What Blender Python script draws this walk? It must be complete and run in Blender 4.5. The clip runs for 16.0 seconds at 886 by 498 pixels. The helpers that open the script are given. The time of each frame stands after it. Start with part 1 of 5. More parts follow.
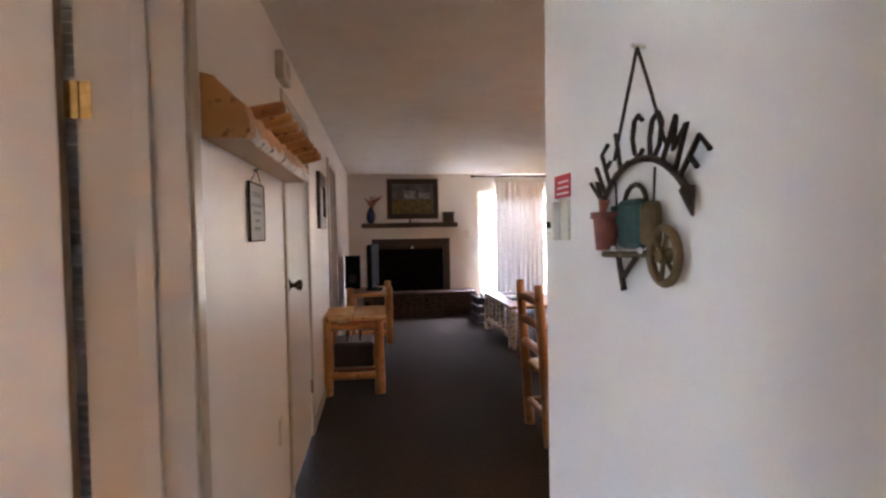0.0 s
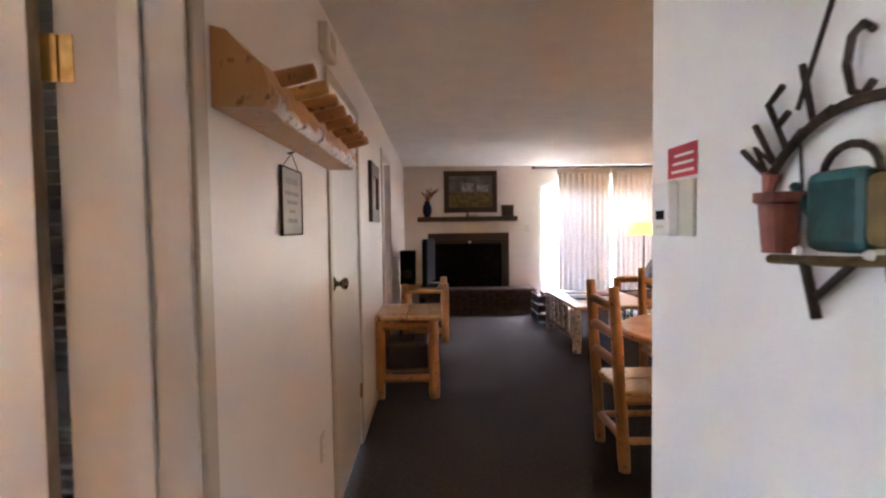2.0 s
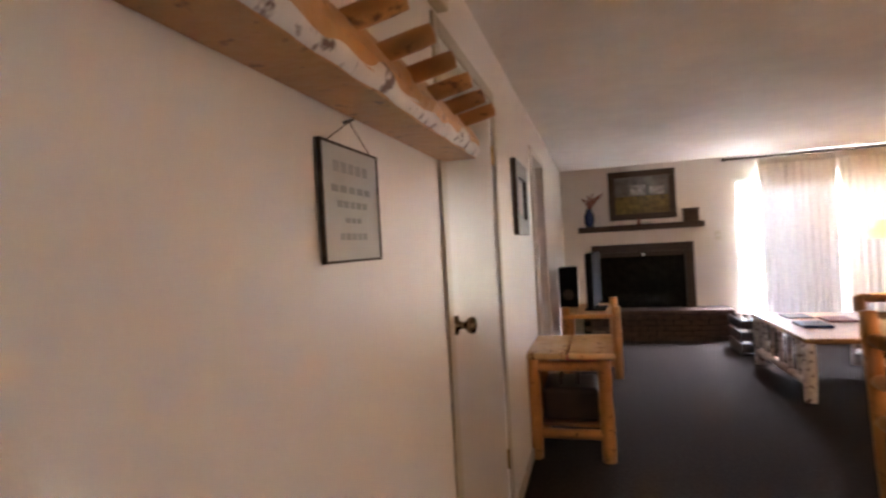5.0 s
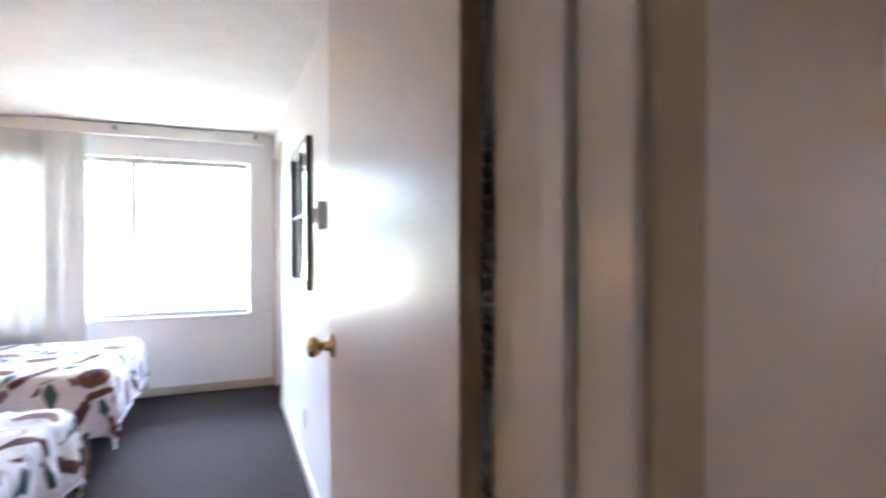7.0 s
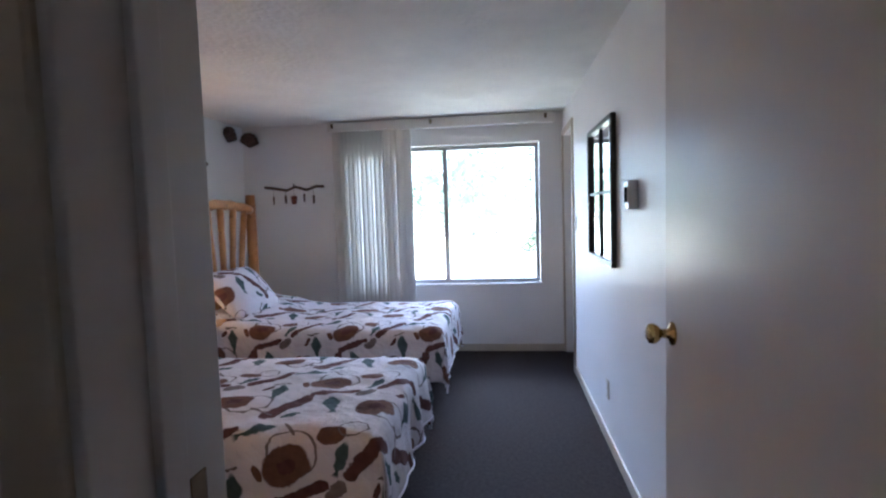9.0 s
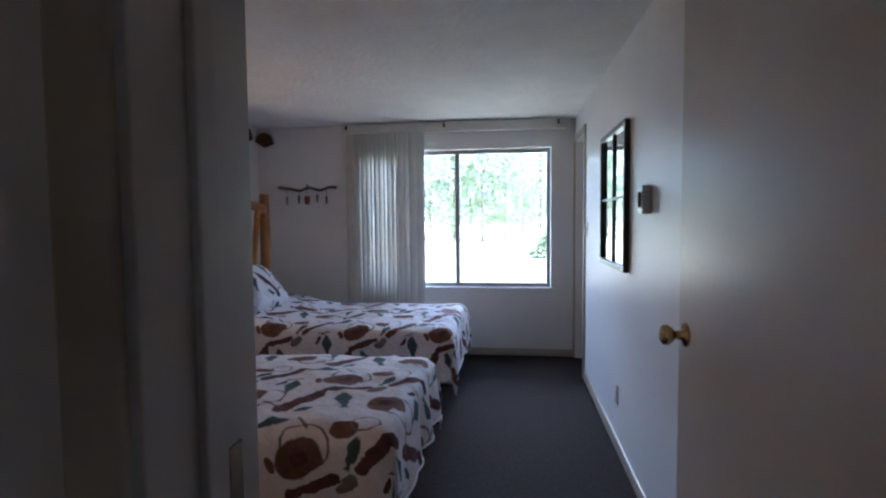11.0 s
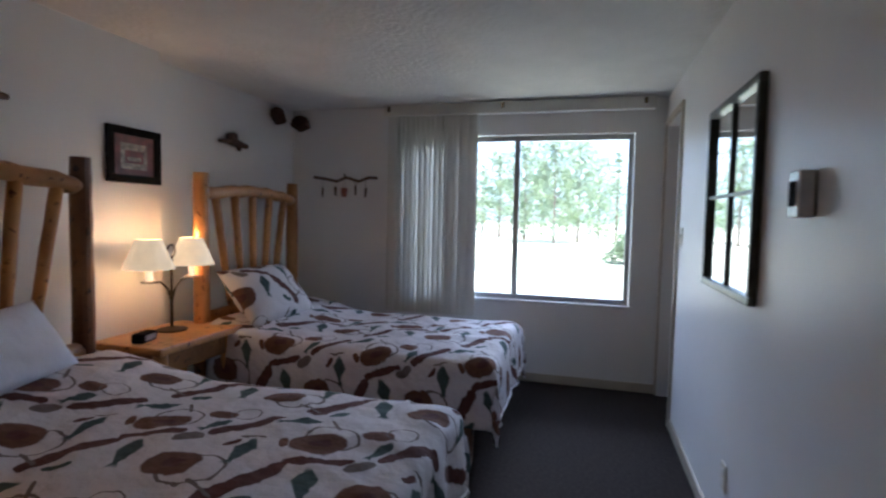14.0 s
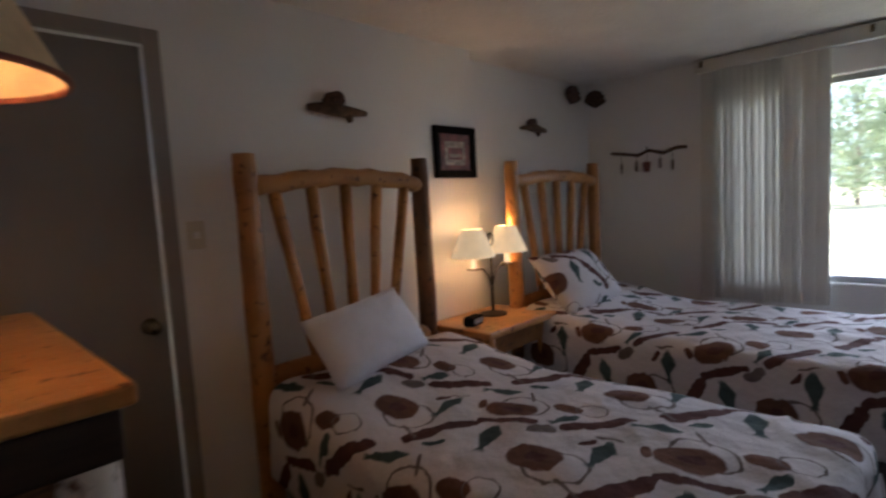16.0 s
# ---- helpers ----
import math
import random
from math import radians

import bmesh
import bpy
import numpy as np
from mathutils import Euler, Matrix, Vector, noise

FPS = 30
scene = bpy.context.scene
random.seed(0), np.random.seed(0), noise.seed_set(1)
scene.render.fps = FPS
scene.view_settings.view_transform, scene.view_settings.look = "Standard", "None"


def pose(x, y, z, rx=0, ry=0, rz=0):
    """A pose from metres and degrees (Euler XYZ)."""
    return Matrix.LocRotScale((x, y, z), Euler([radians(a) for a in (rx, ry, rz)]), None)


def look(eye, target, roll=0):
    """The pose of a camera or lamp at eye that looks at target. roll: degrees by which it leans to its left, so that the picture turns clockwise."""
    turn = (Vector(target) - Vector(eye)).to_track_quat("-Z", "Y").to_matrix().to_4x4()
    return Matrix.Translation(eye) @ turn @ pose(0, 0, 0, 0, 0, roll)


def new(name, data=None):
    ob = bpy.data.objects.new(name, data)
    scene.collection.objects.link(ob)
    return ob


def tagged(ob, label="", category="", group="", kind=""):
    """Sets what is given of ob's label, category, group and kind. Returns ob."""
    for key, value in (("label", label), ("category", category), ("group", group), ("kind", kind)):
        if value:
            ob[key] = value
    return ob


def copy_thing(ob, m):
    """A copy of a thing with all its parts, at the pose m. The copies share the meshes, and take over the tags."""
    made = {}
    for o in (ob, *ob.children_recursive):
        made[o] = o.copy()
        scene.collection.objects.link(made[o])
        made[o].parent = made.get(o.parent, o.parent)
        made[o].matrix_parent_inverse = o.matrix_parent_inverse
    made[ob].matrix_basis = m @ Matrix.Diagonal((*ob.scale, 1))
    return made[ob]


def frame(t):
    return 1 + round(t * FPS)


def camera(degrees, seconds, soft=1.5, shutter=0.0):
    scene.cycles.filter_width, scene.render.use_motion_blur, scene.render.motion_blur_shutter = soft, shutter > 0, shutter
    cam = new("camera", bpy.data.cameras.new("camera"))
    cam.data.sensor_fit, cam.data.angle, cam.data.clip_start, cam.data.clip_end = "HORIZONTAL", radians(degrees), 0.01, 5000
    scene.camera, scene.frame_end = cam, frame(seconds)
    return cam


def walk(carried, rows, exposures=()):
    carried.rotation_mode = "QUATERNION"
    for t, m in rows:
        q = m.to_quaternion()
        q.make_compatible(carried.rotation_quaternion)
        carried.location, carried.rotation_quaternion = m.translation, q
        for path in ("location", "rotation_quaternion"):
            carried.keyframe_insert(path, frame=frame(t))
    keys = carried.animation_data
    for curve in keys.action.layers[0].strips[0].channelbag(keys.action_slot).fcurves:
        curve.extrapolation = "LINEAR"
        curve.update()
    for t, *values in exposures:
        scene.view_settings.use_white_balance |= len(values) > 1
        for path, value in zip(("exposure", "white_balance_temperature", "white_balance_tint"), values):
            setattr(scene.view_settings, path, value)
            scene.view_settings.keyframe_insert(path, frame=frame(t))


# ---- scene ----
cam = camera(81.1, 16.0, soft=2.3, shutter=0.5)

PATH = [
    (0, (0.459, -0.224, 1.378), (0.713, 1.759, 1.311), -1.0),
    (0.5, (0.472, -0.231, 1.379), (0.593, 1.764, 1.303), -1.3),
    (1, (0.484, -0.176, 1.368), (0.552, 1.821, 1.289), -1.5),
    (1.5, (0.488, -0.037, 1.364), (0.534, 1.960, 1.277), -0.9),
    (2, (0.478, 0.099, 1.374), (0.512, 2.097, 1.289), -0.8),
    (2.5, (0.488, 0.246, 1.365), (0.488, 2.245, 1.303), -0.7),
    (3, (0.519, 0.427, 1.369), (0.462, 2.426, 1.329), -1.0),
    (5.5, (0.450, 0.939, 1.372), (-0.460, 2.720, 1.361), -1.9),
    (6, (0.487, 0.857, 1.362), (-0.863, 2.332, 1.266), 0.0),
    (6.5, (0.488, 0.850, 1.342), (-1.155, 1.990, 1.334), -0.3),
    (7, (0.343, 0.802, 1.334), (-1.504, 1.570, 1.315), -0.0),
    (7.5, (0.331, 0.707, 1.366), (-1.636, 1.061, 1.273), -1.2),
    (8, (0.379, 0.599, 1.400), (-1.615, 0.642, 1.262), -2.0),
    (8.5, (0.384, 0.607, 1.408), (-1.601, 0.417, 1.259), -2.7),
    (11, (0.420, 0.581, 1.385), (-1.560, 0.324, 1.269), -0.5),
    (11.5, (0.418, 0.576, 1.394), (-1.567, 0.360, 1.271), -0.9),
    (12, (0.378, 0.587, 1.385), (-1.608, 0.392, 1.265), -0.7),
    (12.5, (0.198, 0.644, 1.366), (-1.786, 0.414, 1.255), -0.9),
    (13, (0.022, 0.664, 1.386), (-1.955, 0.383, 1.268), -0.4),
    (13.5, (-0.224, 0.668, 1.384), (-2.184, 0.289, 1.266), 0.4),
    (14, (-0.408, 0.613, 1.380), (-2.335, 0.092, 1.258), 1.2),
    (14.5, (-0.487, 0.581, 1.386), (-2.334, -0.173, 1.247), 0.4),
    (15, (-0.507, 0.329, 1.406), (-2.275, -0.59, 1.228), -1.5),
    (15.5, (-0.537, 0.184, 1.413), (-2.174, -0.949, 1.227), -2.0),
    (16, (-0.451, 0.313, 1.39), (-1.867, -1.088, 1.212), -3.3),
]
# the clip's camera adapts as it turns from the dim hall to the bright window
EXPOSURES = [(0.0, 5.65, 6200, 23), (1.5, 5.85, 6100, 22), (3.0, 5.95, 6300, 22), (5.5, 5.95, 6400, 22), (6.5, 5.75, 6000, 20), (7.5, 4.4, 5500, 20), (8.5, 3.85, 5300, 20), (11.0, 3.0, 5250, 18), (12.5, 3.15, 5550, 20), (14.5, 2.4, 5500, 18), (16.0, 2.35, 6200, 20)]
walk(cam, [(t, look(eye, target, roll)) for t, eye, target, roll in PATH], EXPOSURES)

# ---- world, sun, large lights ----
world = bpy.data.worlds.new("world")
scene.world = world
world.use_nodes = True
wn = world.node_tree.nodes
sky = wn.new("ShaderNodeTexSky")
sky.sky_type = "NISHITA"
sky.sun_disc = False
sky.sun_elevation = radians(67)
sky.sun_rotation = radians(35)
wn["Background"].inputs["Strength"].default_value = 0.15
world.node_tree.links.new(sky.outputs["Color"], wn["Background"].inputs["Color"])


def lamp(name, kind, m, energy, color, **more):
    data = bpy.data.lights.new(name, kind)
    data.energy, data.color = energy, color
    if kind == "AREA":
        data.shape, data.size, data.size_y = "RECTANGLE", more["size"][0], more["size"][1]
    if kind == "SUN":
        data.angle = radians(0.5)
    if kind == "POINT":
        data.shadow_soft_size = more["soft"]
    ob = new(name, data)
    ob.matrix_world = m
    return ob


lamp("sun", "SUN", look((0, 0, 30), (-7.5, -11.0, -2.0)), 5.0, (1.0, 0.95, 0.86))
# daylight of the open sky falling in through the bedroom window and the patio door
lamp("window_skylight", "AREA", look((-9.2, 0.2, 3.85), (-3.0, 0.3, 1.0)), 72, (0.74, 0.87, 1.0), size=(5.0, 1.6))
lamp("patio_skylight", "AREA", look((3.1, 9.5, 2.95), (2.6, 6.6, 0.5)), 52, (0.90, 0.94, 1.0), size=(2.4, 1.3))

# ---- materials ----
def mat(name, color, rough=0.6, metal=0.0, scale=8.0, vary=0.12, bump=0.0, bump_scale=60.0, stretch=(1, 1, 1), dark=None, spec=0.5):
    m = bpy.data.materials.new(name)
    m.use_nodes = True
    nt = m.node_tree
    b = nt.nodes["Principled BSDF"]
    b.inputs["Roughness"].default_value = rough
    b.inputs["Metallic"].default_value = metal
    b.inputs["Specular IOR Level"].default_value = spec
    tc = nt.nodes.new("ShaderNodeTexCoord")
    mp = nt.nodes.new("ShaderNodeMapping")
    mp.inputs["Scale"].default_value = stretch
    nt.links.new(tc.outputs["Object"], mp.inputs["Vector"])
    big = nt.nodes.new("ShaderNodeTexNoise")
    big.inputs["Scale"].default_value = scale
    big.inputs["Detail"].default_value = 6
    nt.links.new(mp.outputs["Vector"], big.inputs["Vector"])
    ramp = nt.nodes.new("ShaderNodeValToRGB")
    lo = dark or tuple(c * (1 - vary) for c in color)
    hi = tuple(min(1, c * (1 + vary)) for c in color)
    ramp.color_ramp.elements[0].position, ramp.color_ramp.elements[0].color = 0.32, (*lo, 1)
    ramp.color_ramp.elements[1].position, ramp.color_ramp.elements[1].color = 0.68, (*hi, 1)
    nt.links.new(big.outputs["Fac"], ramp.inputs["Fac"])
    nt.links.new(ramp.outputs["Color"], b.inputs["Base Color"])
    if bump:
        fine = nt.nodes.new("ShaderNodeTexNoise")
        fine.inputs["Scale"].default_value = bump_scale
        fine.inputs["Detail"].default_value = 4
        nt.links.new(mp.outputs["Vector"], fine.inputs["Vector"])
        bp = nt.nodes.new("ShaderNodeBump")
        bp.inputs["Strength"].default_value = bump
        bp.inputs["Distance"].default_value = 0.01
        nt.links.new(fine.outputs["Fac"], bp.inputs["Height"])
        nt.links.new(bp.outputs["Normal"], b.inputs["Normal"])
    return m


def log_mat(name, light, deep, knot, rough=0.35, low=0.60):
    """Varnished pine: long streaks, dark bark scars and knots."""
    m = mat(name, light, rough, scale=3.0, bump=0.25, bump_scale=30, dark=deep, stretch=(1, 1, 1))
    nt = m.node_tree
    b = nt.nodes["Principled BSDF"]
    ramp = [n for n in nt.nodes if n.bl_idname == "ShaderNodeValToRGB"][0]
    tc = [n for n in nt.nodes if n.bl_idname == "ShaderNodeTexCoord"][0]
    grain = nt.nodes.new("ShaderNodeTexNoise")
    grain.inputs["Scale"].default_value = 26
    grain.inputs["Detail"].default_value = 3
    nt.links.new(tc.outputs["Object"], grain.inputs["Vector"])
    spot = nt.nodes.new("ShaderNodeValToRGB")
    spot.color_ramp.elements[0].position, spot.color_ramp.elements[0].color = low, (0, 0, 0, 1)
    spot.color_ramp.elements[1].position, spot.color_ramp.elements[1].color = low + 0.10, (1, 1, 1, 1)
    nt.links.new(grain.outputs["Fac"], spot.inputs["Fac"])
    mix = nt.nodes.new("ShaderNodeMix")
    mix.data_type = "RGBA"
    mix.inputs["B"].default_value = (*knot, 1)
    nt.links.new(spot.outputs["Color"], mix.inputs["Factor"])
    nt.links.new(ramp.outputs["Color"], mix.inputs["A"])
    nt.links.new(mix.outputs["Result"], b.inputs["Base Color"])
    return m


def glow(name, color, strength, base=(0.8, 0.7, 0.55)):
    m = mat(name, base, 0.8, scale=20, vary=0.05)
    b = m.node_tree.nodes["Principled BSDF"]
    b.inputs["Emission Color"].default_value = (*color, 1)
    b.inputs["Emission Strength"].default_value = strength
    return m


M = {
    "wall": mat("white_wall_paint", (0.74, 0.70, 0.66), 0.42, scale=1.6, vary=0.03, bump=0.10, bump_scale=120),
    "wall_bed": mat("white_bedroom_paint", (0.76, 0.75, 0.73), 0.40, scale=1.6, vary=0.03, bump=0.10, bump_scale=120),
    "ceiling": mat("textured_ceiling", (0.72, 0.70, 0.67), 0.9, scale=5, vary=0.04, bump=0.7, bump_scale=28),
    "carpet": mat("taupe_carpet", (0.046, 0.036, 0.033), 0.95, scale=45, vary=0.22, bump=0.9, bump_scale=260, spec=0.1),
    "door": mat("painted_door", (0.54, 0.50, 0.45), 0.30, scale=2.5, vary=0.04, bump=0.05, bump_scale=40),
    "casing": mat("beige_casing", (0.44, 0.38, 0.29), 0.35, scale=4, vary=0.08, bump=0.08, bump_scale=60),
    "pine": log_mat("varnished_pine", (0.52, 0.25, 0.078), (0.33, 0.135, 0.036), (0.12, 0.04, 0.012)),
    "pine_mottled": log_mat("mottled_peeled_pine", (0.56, 0.29, 0.10), (0.44, 0.20, 0.06), (0.24, 0.10, 0.035), low=0.60),
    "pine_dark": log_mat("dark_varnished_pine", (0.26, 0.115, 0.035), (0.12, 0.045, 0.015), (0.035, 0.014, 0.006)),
    "pine_pale": log_mat("pale_pine_boards", (0.66, 0.46, 0.24), (0.50, 0.30, 0.12), (0.22, 0.09, 0.03), 0.25),
    "birch": log_mat("white_peeled_bark", (0.80, 0.76, 0.72), (0.50, 0.42, 0.36), (0.14, 0.07, 0.05), 0.5, 0.55),
    "brass": mat("worn_brass", (0.52, 0.36, 0.14), 0.22, 1.0, scale=30, vary=0.2),
    "bronze": mat("dark_bronze_knob", (0.20, 0.15, 0.09), 0.25, 1.0, scale=30, vary=0.2),
    "iron": mat("rusty_dark_iron", (0.05, 0.035, 0.025), 0.6, 0.6, scale=40, vary=0.4, bump=0.3, bump_scale=120),
    # door_4 and its casing: the dim corner's shade is put into these colours
    "door_shaded": mat("shaded_door_paint", (0.24, 0.21, 0.185), 0.40, scale=2.5, vary=0.06, bump=0.05, bump_scale=40),
    "casing_shaded": mat("shaded_casing_paint", (0.27, 0.24, 0.21), 0.40, scale=4, vary=0.08, bump=0.08, bump_scale=60),
    # brown of the raw door edges, also used for door_5's shaded leaf
    "edge_and_shaded_leaf": mat("raw_edge_and_shaded_leaf_brown", (0.26, 0.18, 0.11), 0.6, scale=10, vary=0.2, stretch=(8, 8, 1)),
    "mirror_frame": mat("dark_green_grey_frame", (0.035, 0.042, 0.038), 0.35, scale=18, vary=0.3),
    "alu": mat("aluminium_frame", (0.45, 0.46, 0.47), 0.35, 0.8, scale=20, vary=0.08),
    "black": mat("black_plastic", (0.010, 0.010, 0.011), 0.8, spec=0.05, scale=20, vary=0.2),
    "soot": mat("sooty_firebox", (0.006, 0.005, 0.004), 0.95, spec=0.1, scale=12, vary=0.5, bump=0.5, bump_scale=25),
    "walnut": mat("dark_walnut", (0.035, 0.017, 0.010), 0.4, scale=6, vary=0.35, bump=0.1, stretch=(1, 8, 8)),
    "brick": mat("dark_brown_brick", (0.06, 0.034, 0.024), 0.85, scale=18, vary=0.35, bump=0.5, bump_scale=70),
    "vane": mat("cream_blind_vane", (0.66, 0.64, 0.58), 0.6, scale=6, vary=0.04, bump=0.1, bump_scale=200),
    "linen": mat("white_pillow_cotton", (0.74, 0.72, 0.76), 0.9, scale=7, vary=0.05, bump=0.4, bump_scale=24),
    "skirt": mat("brown_bed_base", (0.085, 0.035, 0.022), 0.8, scale=8, vary=0.3),
    "plate": mat("ivory_switch_plate", (0.62, 0.58, 0.48), 0.35, scale=20, vary=0.03),
    "white": mat("white_plastic", (0.78, 0.78, 0.76), 0.4, scale=20, vary=0.02),
    "red": mat("red_notice", (0.48, 0.015, 0.03), 0.4, scale=20, vary=0.05),
    "teal": mat("teal_painted_metal", (0.009, 0.065, 0.065), 0.5, scale=30, vary=0.3, bump=0.2),
    "rust": mat("rust_red_paint", (0.22, 0.065, 0.040), 0.6, scale=30, vary=0.3, bump=0.2),
    "ochre": mat("ochre_painted_metal", (0.13, 0.085, 0.025), 0.55, scale=30, vary=0.35, bump=0.2),
    "leather": mat("dark_leather", (0.022, 0.010, 0.008), 0.4, scale=9, vary=0.4, bump=0.3, bump_scale=50),
    "navy": mat("navy_glaze", (0.012, 0.02, 0.07), 0.2, scale=20, vary=0.2),
    "driftwood": mat("grey_driftwood", (0.11, 0.065, 0.04), 0.8, scale=24, vary=0.5, bump=0.5, bump_scale=60),
    "feather": mat("brown_feather_fan", (0.075, 0.035, 0.022), 0.8, scale=50, vary=0.6, bump=0.5, bump_scale=80),
    "paper": mat("worn_tin_white", (0.42, 0.43, 0.41), 0.6, scale=8, vary=0.08),
    "ink": mat("grey_ink", (0.27, 0.28, 0.27), 0.7, scale=20, vary=0.2),
    "grass": mat("dry_meadow", (0.42, 0.43, 0.30), 0.9, scale=0.6, vary=0.4, bump=0.5, bump_scale=4),
    "leaf": mat("pine_foliage", (0.12, 0.15, 0.09), 0.8, scale=3, vary=0.5),
    "bark": mat("tree_bark", (0.24, 0.19, 0.15), 0.9, scale=10, vary=0.4, bump=0.6),
    "hill": mat("hazy_wooded_hill", (0.16, 0.22, 0.20), 0.95, scale=0.08, vary=0.3),
    "patio": mat("concrete_patio", (0.55, 0.52, 0.48), 0.85, scale=3, vary=0.1, bump=0.3),
    "shade": glow("lit_parchment_shade", (1.0, 0.74, 0.40), 0.10),
    "candle": glow("lit_candle_sleeve", (1.0, 0.80, 0.52), 0.10),
    "shade_far": glow("lit_amber_shade", (1.0, 0.55, 0.15), 0.03),
    "shade_amber": mat("tan_parchment_shade", (0.74, 0.54, 0.32), 0.8, scale=14, vary=0.15),
}

mirror_mat = mat("mirror_silver", (0.88, 0.90, 0.90), 0.02, 1.0, scale=3, vary=0.01)
M["mirror"] = mirror_mat
g = bpy.data.materials.new("window_glass")
g.use_nodes = True
gb = g.node_tree.nodes["Principled BSDF"]
gb.inputs["Transmission Weight"].default_value = 1.0
gb.inputs["Roughness"].default_value = 0.0
gb.inputs["IOR"].default_value = 1.45
M["glass"] = g
# thin woven curtain that lets daylight through
c = mat("sheer_cream_curtain", (0.80, 0.78, 0.72), 0.9, scale=30, vary=0.06, bump=0.2, bump_scale=300)
nt = c.node_tree
tr = nt.nodes.new("ShaderNodeBsdfTranslucent")
tr.inputs["Color"].default_value = (0.45, 0.45, 0.44, 1)
mx = nt.nodes.new("ShaderNodeMixShader")
mx.inputs[0].default_value = 0.02
out = nt.nodes["Material Output"]
nt.links.new(nt.nodes["Principled BSDF"].outputs[0], mx.inputs[1])
nt.links.new(tr.outputs[0], mx.inputs[2])
nt.links.new(mx.outputs[0], out.inputs[0])
M["curtain"] = c
tv = M["vane"].node_tree
tr = tv.nodes.new("ShaderNodeBsdfTranslucent")
tr.inputs["Color"].default_value = (0.75, 0.77, 0.80, 1)
mx = tv.nodes.new("ShaderNodeMixShader")
mx.inputs[0].default_value = 0.09
tv.links.new(tv.nodes["Principled BSDF"].outputs[0], mx.inputs[1])
tv.links.new(tr.outputs[0], mx.inputs[2])
tv.links.new(mx.outputs[0], tv.nodes["Material Output"].inputs[0])


lt = M["leaf"].node_tree
tr = lt.nodes.new("ShaderNodeBsdfTranslucent")
tr.inputs["Color"].default_value = (0.50, 0.60, 0.40, 1)
mx = lt.nodes.new("ShaderNodeMixShader")
mx.inputs[0].default_value = 0.6
lt.links.new(lt.nodes["Principled BSDF"].outputs[0], mx.inputs[1])
lt.links.new(tr.outputs[0], mx.inputs[2])
lt.links.new(mx.outputs[0], lt.nodes["Material Output"].inputs[0])


